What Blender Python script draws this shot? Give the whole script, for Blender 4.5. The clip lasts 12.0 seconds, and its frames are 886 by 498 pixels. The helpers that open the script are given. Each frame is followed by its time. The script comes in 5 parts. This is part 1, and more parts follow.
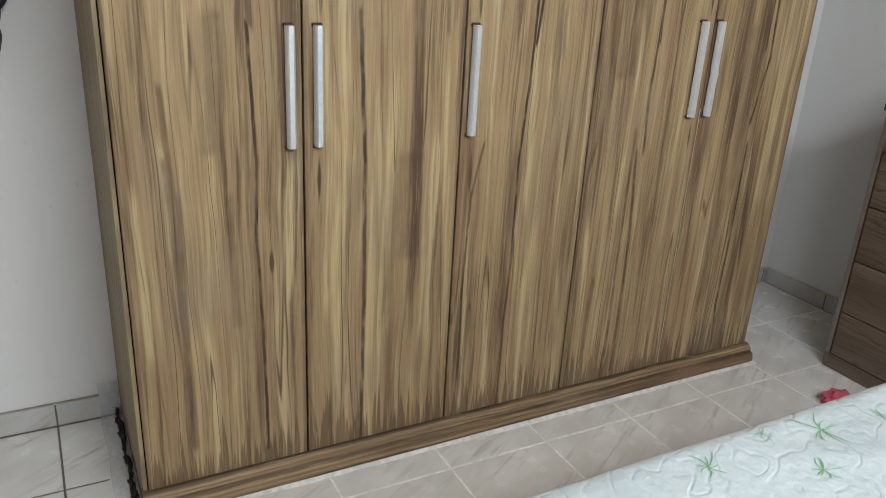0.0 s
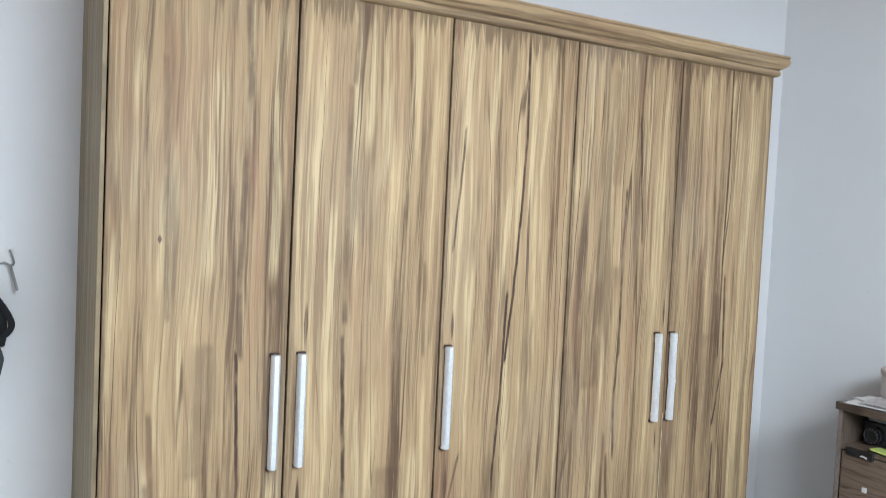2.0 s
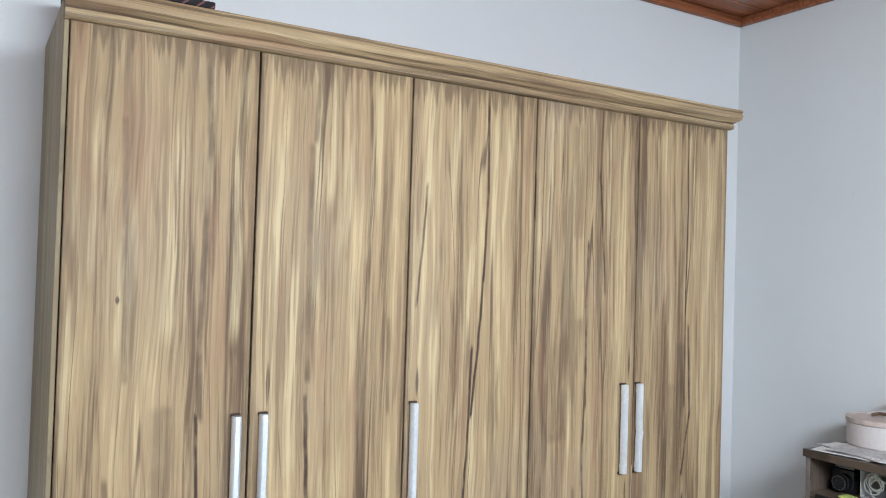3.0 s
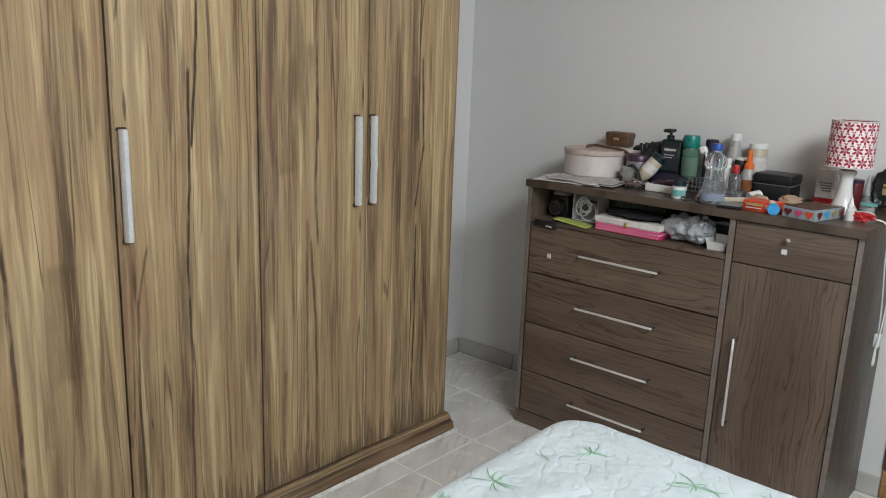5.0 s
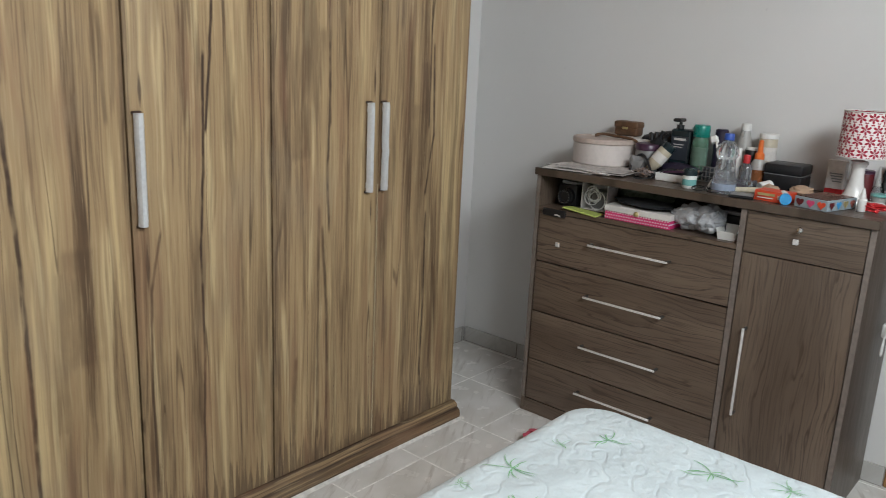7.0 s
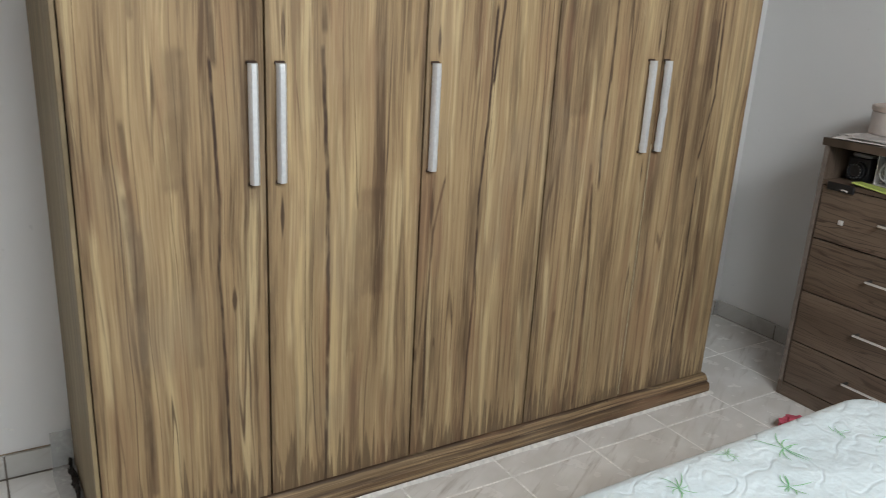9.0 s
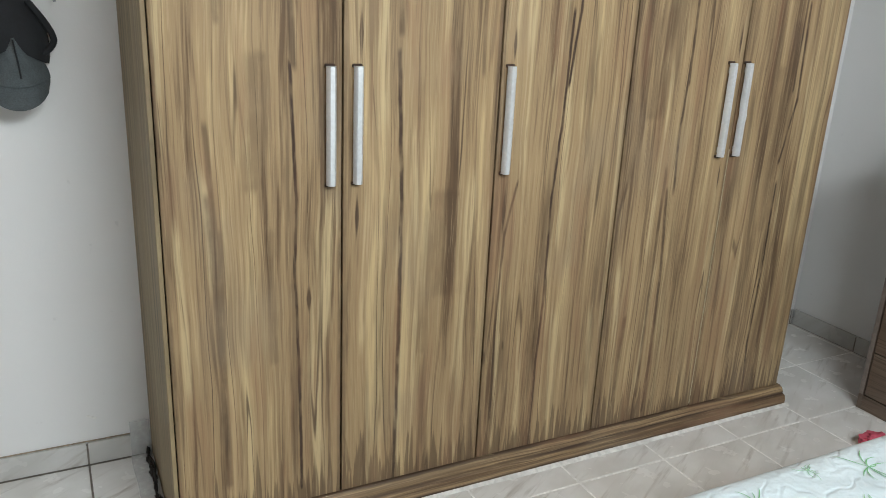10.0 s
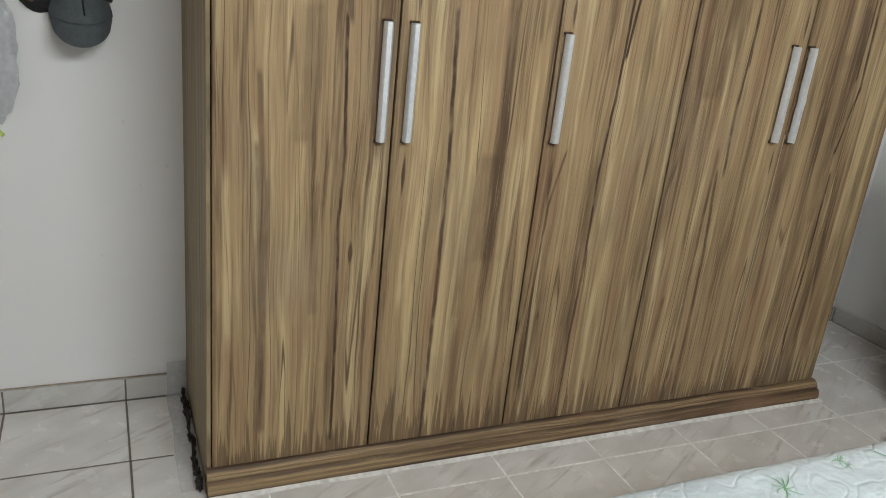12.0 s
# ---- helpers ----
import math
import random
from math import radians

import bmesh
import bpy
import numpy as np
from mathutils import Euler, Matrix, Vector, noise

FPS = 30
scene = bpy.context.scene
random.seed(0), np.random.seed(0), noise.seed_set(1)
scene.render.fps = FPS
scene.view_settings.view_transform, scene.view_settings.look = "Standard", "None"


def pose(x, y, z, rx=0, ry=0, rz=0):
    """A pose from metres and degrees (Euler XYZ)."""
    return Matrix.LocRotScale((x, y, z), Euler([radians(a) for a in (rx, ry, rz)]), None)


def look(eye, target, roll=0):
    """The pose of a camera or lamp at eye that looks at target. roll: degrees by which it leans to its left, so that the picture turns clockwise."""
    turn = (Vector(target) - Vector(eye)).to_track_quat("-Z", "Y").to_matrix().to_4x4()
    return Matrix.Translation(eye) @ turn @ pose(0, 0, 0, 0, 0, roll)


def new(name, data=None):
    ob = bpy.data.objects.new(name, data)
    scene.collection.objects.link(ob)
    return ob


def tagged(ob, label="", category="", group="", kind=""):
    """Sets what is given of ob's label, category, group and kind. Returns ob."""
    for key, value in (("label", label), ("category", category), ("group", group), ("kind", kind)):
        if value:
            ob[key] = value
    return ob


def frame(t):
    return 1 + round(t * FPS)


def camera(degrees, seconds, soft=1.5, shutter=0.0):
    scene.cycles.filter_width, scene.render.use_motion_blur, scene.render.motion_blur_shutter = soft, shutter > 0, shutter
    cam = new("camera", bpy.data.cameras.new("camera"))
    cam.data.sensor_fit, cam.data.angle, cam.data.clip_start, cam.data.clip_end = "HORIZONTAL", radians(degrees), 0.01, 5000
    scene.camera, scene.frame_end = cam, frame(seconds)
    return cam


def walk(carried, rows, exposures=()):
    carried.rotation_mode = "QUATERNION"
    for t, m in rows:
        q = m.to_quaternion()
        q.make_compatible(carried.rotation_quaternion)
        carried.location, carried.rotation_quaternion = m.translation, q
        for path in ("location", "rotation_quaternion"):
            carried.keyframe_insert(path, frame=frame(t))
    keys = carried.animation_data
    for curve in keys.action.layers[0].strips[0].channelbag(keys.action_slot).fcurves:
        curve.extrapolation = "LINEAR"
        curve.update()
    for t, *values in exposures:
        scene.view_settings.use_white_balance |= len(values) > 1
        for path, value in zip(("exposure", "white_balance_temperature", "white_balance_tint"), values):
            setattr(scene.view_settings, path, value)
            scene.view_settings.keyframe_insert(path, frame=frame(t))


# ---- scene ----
cam = camera(58.7, 12.0, soft=0.6, shutter=0.35)
PATH = [
    (0, (-0.151, -1.853, 1.491), (0.734, -0.217, 0.757), 3.1),
    (0.5, (-0.187, -1.888, 1.509), (0.731, -0.222, 0.892), 2.5),
    (1, (-0.196, -1.905, 1.544), (0.751, -0.198, 1.106), 2.7),
    (1.5, (-0.204, -1.919, 1.611), (0.759, -0.18, 1.395), 3.1),
    (2, (-0.196, -1.935, 1.665), (0.777, -0.19, 1.571), 2.7),
    (2.5, (-0.184, -1.954, 1.681), (0.814, -0.222, 1.695), 1.9),
    (3, (-0.175, -1.955, 1.672), (0.854, -0.24, 1.715), 1.7),
    (3.5, (-0.101, -1.971, 1.589), (1.053, -0.348, 1.402), 1.3),
    (3.7, (-0.096, -1.948, 1.559), (1.141, -0.396, 1.312), 1.6),
    (5.3, (-0.042, -1.95, 1.485), (1.423, -0.678, 0.998), 2.1),
    (5.5, (-0.042, -1.956, 1.487), (1.424, -0.687, 0.996), 2.1),
    (6, (-0.04, -1.957, 1.489), (1.433, -0.696, 0.998), 2.0),
    (6.5, (-0.052, -1.952, 1.484), (1.425, -0.694, 0.997), 2.2),
    (6.7, (-0.063, -1.932, 1.481), (1.42, -0.682, 0.993), 2.5),
    (8.3, (-0.163, -1.862, 1.458), (1.008, -0.351, 0.871), 4.1),
    (8.5, (-0.168, -1.859, 1.462), (0.95, -0.316, 0.856), 4.0),
    (9, (-0.193, -1.859, 1.461), (0.816, -0.246, 0.846), 3.1),
    (9.5, (-0.207, -1.85, 1.463), (0.715, -0.186, 0.843), 2.7),
    (10, (-0.213, -1.848, 1.466), (0.656, -0.157, 0.844), 2.7),
    (10.5, (-0.219, -1.849, 1.464), (0.613, -0.139, 0.844), 3.0),
    (11, (-0.221, -1.85, 1.456), (0.593, -0.132, 0.834), 3.9),
    (11.5, (-0.227, -1.848, 1.446), (0.58, -0.137, 0.798), 5.2),
    (12, (-0.232, -1.854, 1.436), (0.55, -0.147, 0.748), 6.1),
]

walk(cam, [(t, look(eye, target, roll)) for t, eye, target, roll in PATH],
     exposures=[(0.0, -0.32, 6750, 12), (0.5, -0.05, 6500, 11), (1.0, 0.34, 6150, 11), (1.5, 0.47, 5950, 11), (2.5, 0.38, 6050, 12), (3.0, 0.38, 6000, 12), (3.5, 0.44, 5650, 9), (3.7, 0.39, 5750, 9),
                (5.3, -0.33, 6800, 13), (6.7, -0.33, 6800, 13), (8.3, -0.3, 6750, 13), (9.0, -0.28, 6800, 13), (10.0, -0.1, 6650, 10), (11.0, -0.2, 6650, 10), (12.0, -0.44, 6950, 12)])

# ---------------------------------------------------------------- light
world = bpy.data.worlds.new("sky")
scene.world = world
world.use_nodes = True
wn = world.node_tree
sky = wn.nodes.new("ShaderNodeTexSky")
sky.sky_type = "NISHITA"
sky.sun_disc = False
sky.sun_elevation, sky.sun_rotation = radians(40), radians(60)
wn.nodes["Background"].inputs["Strength"].default_value = 0.12
wn.links.new(sky.outputs[0], wn.nodes["Background"].inputs["Color"])

sun = new("sun", bpy.data.lights.new("sun", "SUN"))
sun.data.energy, sun.data.angle, sun.data.color = 1.0, radians(12), (1.0, 0.96, 0.9)
sun.matrix_basis = look((6, 4, 8), (0, 0, 0))

WX0, WX1, WY, WZ0, WZ1 = -0.2, 1.7, -2.9, 1.45, 2.8   # the window in the south wall
win = new("window_light", bpy.data.lights.new("window_light", "AREA"))
win.data.shape, win.data.size, win.data.size_y = "RECTANGLE", WX1 - WX0 - 0.1, 0.6
win.data.energy, win.data.color = 100, (0.835, 0.935, 0.98)
win.matrix_basis = look(((WX0 + WX1) / 2, WY + 0.1, 2.5), ((WX0 + WX1) / 2, WY + 1.1, 1.1))   # the sky shines steeply down

DY0, DY1, DZ = -2.45, -1.50, 2.1               # doorway in the east wall
# ---------------------------------------------------------------- node helpers


class Net:
    """Short calls for building a node material."""

    def __init__(self, name, roughness=0.5, metallic=0.0):
        self.mat = bpy.data.materials.new(name)
        self.mat.use_nodes = True
        self.t = self.mat.node_tree
        self.b = self.t.nodes["Principled BSDF"]
        self.b.inputs["Roughness"].default_value = roughness
        self.b.inputs["Metallic"].default_value = metallic

    def plug(self, socket, v):
        if isinstance(v, bpy.types.NodeSocket):
            self.t.links.new(v, socket)
        elif isinstance(v, (tuple, list)) and len(v) == 3 and socket.type == "RGBA":
            socket.default_value = (*v, 1)
        else:
            socket.default_value = v

    def m(self, op, a, b=0.0, c=0.0):
        n = self.t.nodes.new("ShaderNodeMath")
        n.operation = op
        for k, v in enumerate((a, b, c)):
            self.plug(n.inputs[k], v)
        return n.outputs[0]

    def coord(self, kind="Object"):
        return self.t.nodes.new("ShaderNodeTexCoord").outputs[kind]

    def rand(self):
        return self.t.nodes.new("ShaderNodeObjectInfo").outputs["Random"]

    def split(self, v):
        n = self.t.nodes.new("ShaderNodeSeparateXYZ")
        self.plug(n.inputs[0], v)
        return n.outputs

    def join(self, x, y, z):
        n = self.t.nodes.new("ShaderNodeCombineXYZ")
        for k, v in enumerate((x, y, z)):
            self.plug(n.inputs[k], v)
        return n.outputs[0]

    def noise(self, v, scale=1.0, detail=2.0, rough=0.5):
        n = self.t.nodes.new("ShaderNodeTexNoise")
        self.plug(n.inputs["Vector"], v)
        n.inputs["Scale"].default_value = scale
        n.inputs["Detail"].default_value = detail
        n.inputs["Roughness"].default_value = rough
        return n.outputs["Fac"]

    def smooth(self, v, lo, hi, a=0.0, b=1.0):
        n = self.t.nodes.new("ShaderNodeMapRange")
        n.interpolation_type = "SMOOTHSTEP"
        for k, q in enumerate((v, lo, hi, a, b)):
            self.plug(n.inputs[k], q)
        return n.outputs[0]

    def mix(self, f, a, b):
        n = self.t.nodes.new("ShaderNodeMix")
        n.data_type = "RGBA"
        self.plug(n.inputs[0], f)
        self.plug(n.inputs[6], a)
        self.plug(n.inputs[7], b)
        return n.outputs[2]

    def bump(self, h, distance=0.002, strength=0.5):
        n = self.t.nodes.new("ShaderNodeBump")
        n.inputs["Distance"].default_value = distance
        n.inputs["Strength"].default_value = strength
        self.plug(n.inputs["Height"], h)
        self.t.links.new(n.outputs[0], self.b.inputs["Normal"])
        return self

    def color(self, c):
        self.plug(self.b.inputs["Base Color"], c)
        return self

    def rough(self, v):
        self.plug(self.b.inputs["Roughness"], v)
        return self


def plain(name, c, roughness=0.5, metallic=0.0, grain=0.12, scale=60, transmission=0.0, alpha=1.0):
    """A surface of one colour with faint mottling at two scales."""
    n = Net(name, roughness, metallic)
    v = n.coord()
    f = n.m("ADD", n.m("MULTIPLY", n.noise(v, scale, 3), 0.6), n.m("MULTIPLY", n.noise(v, scale * 0.13, 2), 0.4))
    dark = tuple(x * (1 - grain) for x in c)
    light = tuple(min(1, x * (1 + grain)) for x in c)
    n.color(n.mix(n.smooth(f, 0.3, 0.7), dark, light))
    n.rough(n.smooth(f, 0.2, 0.8, max(0.02, roughness - 0.06), min(1, roughness + 0.06)))
    n.b.inputs["Transmission Weight"].default_value = transmission
    n.b.inputs["Alpha"].default_value = alpha
    if not transmission:
        n.bump(f, 0.0006, 0.25)
    return n.mat


# darker brush lines on each door: place, slope, half width, strength, lower and upper end
DOOR1_LINES = [
    (0.127, -0.014, 0.01, 0.55, 0.19, 0.61), (0.116, -0.041, 0.01, 0.55, 0.61, 0.97), (0.325, -0.008, 0.0045, 0.95, 0.13, 0.51), (0.319, -0.031, 0.0045, 0.95, 0.51, 0.77),
    (0.319, 0.036, 0.0045, 0.95, 0.77, 0.96), (0.316, -0.041, 0.0045, 0.95, 0.96, 1.28), (0.138, -0.03, 0.008, 0.5, 1.39, 1.73), (0.13, -0.023, 0.008, 0.5, 1.73, 1.99),
    (0.315, -0.036, 0.009, 0.6, 1.29, 1.46), (0.316, 0.025, 0.009, 0.6, 1.46, 1.73), (0.322, 0.028, 0.009, 0.6, 1.73, 1.95), (0.32, -0.044, 0.009, 0.6, 1.95, 2.19),
    (0.009, -0.012, 0.007, 0.5, 1.66, 1.91),
    (0.115, -0.043, 0.007, 0.5, 0.88, 1.14), (0.13, 0.007, 0.008, 0.5, 0.46, 0.88), (0.225, 0.04, 0.03, 0.35, 1.0, 1.3), (0.256, -0.009, 0.014, 0.35, 0.53, 0.87),
]
DOOR2_LINES = [
    (0.607, 0.011, 0.006, 0.85, 0.08, 0.54), (0.608, -0.005, 0.006, 0.85, 0.54, 0.94), (0.599, -0.044, 0.006, 0.85, 0.94, 1.31), (0.593, -0.01, 0.009, 0.55, 1.37, 1.67),
    (0.59, -0.007, 0.009, 0.55, 1.67, 1.97), (0.604, 0.053, 0.008, 0.5, 2.0, 2.19), (0.831, -0.021, 0.006, 0.45, 1.27, 1.51), (0.742, -0.004, 0.045, 0.35, 0.66, 0.94),
    (0.69, 0.055, 0.02, 0.3, 0.49, 0.89), (0.434, -0.164, 0.006, 0.5, 0.15, 0.54),
]
DOOR3_LINES = [
    (1.079, 0.003, 0.0045, 0.95, 0.09, 0.39), (1.084, 0.042, 0.0045, 0.95, 0.39, 0.58), (1.086, -0.012, 0.0045, 0.95, 0.58, 0.91), (1.091, 0.076, 0.0045, 0.95, 0.91, 1.11),
    (1.103, 0.023, 0.0045, 0.95, 1.11, 1.42), (1.12, 0.094, 0.0045, 0.95, 1.24, 1.44), (1.135, 0.064, 0.0045, 0.95, 1.44, 1.64), (1.147, 0.039, 0.0045, 0.95, 1.64, 1.89),
    (1.149, -0.02, 0.0045, 0.95, 1.89, 2.2), (0.923, 0.089, 0.004, 0.8, 1.57, 1.72), (0.935, 0.056, 0.004, 0.8, 1.72, 1.89), (0.925, -0.015, 0.004, 0.7, 0.22, 0.49),
    (0.927, 0.028, 0.004, 0.7, 0.49, 0.81), (0.947, 0.196, 0.004, 0.7, 0.81, 0.95),
]
DOOR4_LINES = [
    (1.546, 0.009, 0.006, 0.75, 0.11, 0.44), (1.544, -0.025, 0.006, 0.75, 0.44, 0.64), (1.533, -0.073, 0.006, 0.75, 0.64, 0.89), (1.546, -0.033, 0.005, 0.8, 0.9, 1.12),
    (1.547, 0.034, 0.005, 0.8, 1.12, 1.35), (1.62, -0.081, 0.0045, 0.85, 1.61, 1.76), (1.605, -0.086, 0.0045, 0.85, 1.76, 1.98), (1.598, 0.029, 0.0045, 0.85, 1.98, 2.19),
    (1.549, -0.012, 0.005, 0.8, 1.24, 1.57), (1.549, 0.022, 0.005, 0.8, 1.57, 1.75),
    (1.469, 0.218, 0.04, 0.35, 1.14, 1.5), (1.502, 0.033, 0.03, 0.3, 1.79, 2.12), (1.304, -0.038, 0.045, 0.3, 0.92, 1.37), (1.412, 0.031, 0.008, 0.6, 0.18, 0.47), (1.507, 0.005, 0.006, 0.6, 0.18, 0.96),
]
DOOR5_LINES = [
    (2.022, 0.159, 0.005, 0.9, 0.97, 1.18), (2.032, -0.049, 0.005, 0.9, 1.18, 1.47), (2.018, -0.09, 0.005, 0.9, 0.09, 0.28), (2.011, 0.019, 0.005, 0.9, 0.28, 0.55),
    (2.012, -0.012, 0.005, 0.9, 0.55, 0.88), (2.01, -0.008, 0.0045, 0.85, 1.21, 1.61), (2.01, 0.013, 0.0045, 0.85, 1.61, 1.91), (2.008, -0.024, 0.0045, 0.85, 1.91, 2.2),
    (1.989, 0.005, 0.03, 0.35, 1.02, 1.41), (1.966, -0.081, 0.03, 0.35, 0.73, 1.27),
]
# paler brush bands on each door: place, slope, half width, lower and upper end
DOOR1_PALE = [
    (0.393, 0.065, 0.028, 0.51, 0.94), (0.377, -0.036, 0.02, 0.17, 0.51), (0.037, -0.007, 0.01, 0.48, 0.89), (0.11, -0.042, 0.01, 0.77, 1.01), (0.016, 0.008, 0.008, 0.9, 1.14),
    (0.184, -0.025, 0.008, 0.23, 0.55), (0.027, 0.037, 0.012, 1.72, 2.07), (0.074, 0.021, 0.012, 1.66, 1.98), (0.143, 0.024, 0.02, 1.46, 1.79), (0.24, 0.024, 0.02, 1.51, 1.96),
    (0.334, 0.014, 0.012, 1.83, 2.11), (0.404, 0.013, 0.014, 1.51, 2.12), (0.02, 0.003, 0.01, 1.23, 1.56),
]
DOOR2_PALE = [
    (0.643, -0.007, 0.01, 0.83, 1.1), (0.81, 0.036, 0.018, 0.43, 0.96), (0.806, 0.016, 0.012, 0.12, 0.42), (0.51, 0.016, 0.01, 0.55, 0.93), (0.612, 0.036, 0.01, 0.13, 0.46),
    (0.522, 0.025, 0.012, 0.1, 0.37), (0.655, 0.016, 0.008, 0.16, 0.59), (0.606, -0.022, 0.012, 1.6, 2.18), (0.644, 0.016, 0.012, 1.86, 2.17), (0.691, 0.024, 0.015, 1.75, 2.17),
    (0.766, 0.039, 0.012, 1.72, 2.13), (0.554, -0.002, 0.018, 1.15, 1.63), (0.506, 0.009, 0.01, 1.51, 1.84),
]
DOOR3_PALE = [
    (0.936, -0.03, 0.008, 0.12, 0.69), (1.119, -0.037, 0.012, 0.78, 1.26), (1.316, -0.014, 0.008, 0.49, 1.26), (1.282, -0.029, 0.012, 0.08, 0.5), (1.153, -0.045, 0.015, 0.07, 0.52),
    (1.023, -0.05, 0.01, 0.06, 0.46), (0.955, -0.007, 0.015, 1.88, 2.15), (1.042, 0.071, 0.01, 1.88, 2.15), (1.18, 0.007, 0.01, 1.72, 2.17), (1.222, 0.077, 0.015, 1.78, 2.14),
    (1.083, 0.094, 0.012, 1.27, 1.72), (0.979, 0.0, 0.012, 1.02, 1.5),
]
DOOR4_PALE = [
    (1.48, 0.015, 0.008, 0.72, 1.26), (1.386, -0.059, 0.01, 0.14, 0.64), (1.505, 0.044, 0.008, 0.16, 0.62), (1.739, -0.033, 0.007, 0.24, 0.89), (1.386, 0.025, 0.012, 1.78, 2.14),
    (1.642, -0.041, 0.012, 1.42, 2.15), (1.47, 0.032, 0.01, 1.5, 1.97),
]
DOOR5_PALE = [
    (1.884, 0.022, 0.012, 0.1, 0.69), (2.064, -0.09, 0.01, 0.08, 0.93), (2.114, -0.092, 0.01, 0.54, 1.27), (1.9, 0.008, 0.012, 1.61, 2.14), (2.047, -0.027, 0.008, 1.71, 2.2),
    (2.124, -0.024, 0.012, 1.49, 2.16),
]
DOOR_PALE = (DOOR1_PALE, DOOR2_PALE, DOOR3_PALE, DOOR4_PALE, DOOR5_PALE)
# darker edges along the gaps between the doors
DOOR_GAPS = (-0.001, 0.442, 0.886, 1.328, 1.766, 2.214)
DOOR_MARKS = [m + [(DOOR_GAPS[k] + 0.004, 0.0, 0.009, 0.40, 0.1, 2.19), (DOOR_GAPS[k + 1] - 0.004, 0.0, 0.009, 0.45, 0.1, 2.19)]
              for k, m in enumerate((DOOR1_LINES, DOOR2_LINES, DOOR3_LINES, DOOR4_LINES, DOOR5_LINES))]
# knots and pointed marks: place, height, half sizes
KNOTS = [(0.352, 0.69, 0.008, 0.05), (0.489, 1.36, 0.007, 0.085), (0.482, 0.90, 0.007, 0.075), (0.925, 0.88, 0.007, 0.09),
         (0.925, 1.34, 0.006, 0.06), (0.122, 1.57, 0.006, 0.014), (1.735, 0.93, 0.004, 0.06), (1.742, 1.36, 0.005, 0.07)]


def painted_grain(name, across="x", along="z", marks=(), fine=1.0, grey=0.0, bands=(), pale=(), paint=0.0):
    """Brush-painted imitation of striped timber: ochre with brown streaks that run along one axis."""
    n = Net(name, 0.5)
    n.b.inputs["Specular IOR Level"].default_value = 0.18
    p = dict(zip("xyz", n.split(n.coord())))
    r = n.m("MULTIPLY", n.rand(), 37.0)
    x, z = p[across], p[along]
    warp = n.noise(n.join(n.m("MULTIPLY", x, 5), r, n.m("MULTIPLY", z, 1.3)), 1, 2)
    warp2 = n.noise(n.join(n.m("MULTIPLY", x, 14), r, n.m("MULTIPLY", z, 4)), 1, 2)
    xw = n.m("ADD", x, n.m("ADD", n.m("MULTIPLY", n.m("SUBTRACT", warp, 0.5), 0.04), n.m("MULTIPLY", n.m("SUBTRACT", warp2, 0.5), 0.008)))

    def streak(sx, sz, detail=2.0, shift=0.0):
        return n.noise(n.join(n.m("MULTIPLY", xw, sx * fine), n.m("ADD", r, shift), n.m("MULTIPLY", z, sz)), 1, detail, 0.6)

    broad, mid, thin, hair = streak(9, 0.5), streak(30, 0.9, 3, 5), streak(95, 2.4, 3, 9), streak(300, 8, 3, 3)
    tone = n.m("ADD", n.m("ADD", n.m("MULTIPLY", broad, 0.34), n.m("MULTIPLY", mid, 0.34)), n.m("ADD", n.m("MULTIPLY", thin, 0.22), n.m("MULTIPLY", hair, 0.10)))
    tone = n.m("ADD", tone, paint)
    c = n.mix(n.smooth(tone, 0.40, 0.495), (0.155, 0.098, 0.056), (0.385, 0.266, 0.146))
    c = n.mix(n.smooth(tone, 0.505, 0.59), c, (0.555, 0.412, 0.226))
    glow = 0.0
    for x0, slope, w, lo, hi in pale:
        d = n.m("ABSOLUTE", n.m("SUBTRACT", xw, n.m("ADD", x0 - 0.002, n.m("MULTIPLY", n.m("SUBTRACT", z, (lo + hi) / 2), slope))))
        f = n.m("MULTIPLY", n.smooth(d, w * 0.5, w * 1.2, 0.85, 0), n.smooth(z, lo - 0.07, lo + 0.02))
        glow = n.m("MAXIMUM", glow, n.m("MULTIPLY", f, n.smooth(z, hi - 0.02, hi + 0.07, 1, 0)))
    if pale:
        c = n.mix(n.m("MULTIPLY", glow, n.smooth(thin, 0.40, 0.54, 0.15, 1.0)), c, (0.56, 0.43, 0.245))
    ridge = n.m("ABSOLUTE", n.m("SUBTRACT", streak(15, 0.35, 1, 21), 0.5))
    line = n.m("MULTIPLY", n.smooth(ridge, 0.002, 0.011, 1, 0), n.smooth(mid, 0.4, 0.6, 0.15, 0.8))
    blot = n.m("MULTIPLY", n.smooth(streak(18, 1.0, 4, 31), 0.53, 0.66, 0, 0.6), n.smooth(thin, 0.3, 0.6, 0.5, 1.0))
    ridge2 = n.m("ABSOLUTE", n.m("SUBTRACT", streak(42, 0.8, 2, 47), 0.5))
    line = n.m("MAXIMUM", line, n.m("MULTIPLY", n.smooth(ridge2, 0.0, 0.03, 1, 0), n.smooth(broad, 0.43, 0.60, 0.0, 0.2)))
    scratch = n.m("MULTIPLY", n.smooth(streak(62, 1.1, 2, 91), 0.56, 0.61, 0, 0.36), n.smooth(streak(7, 1.2, 2, 97), 0.42, 0.6, 0.15, 1.0))
    scratch2 = n.m("MULTIPLY", n.smooth(streak(120, 2.0, 2, 113), 0.57, 0.62, 0, 0.26), n.smooth(streak(8, 1.6, 2, 119), 0.4, 0.6, 0.2, 1.0))
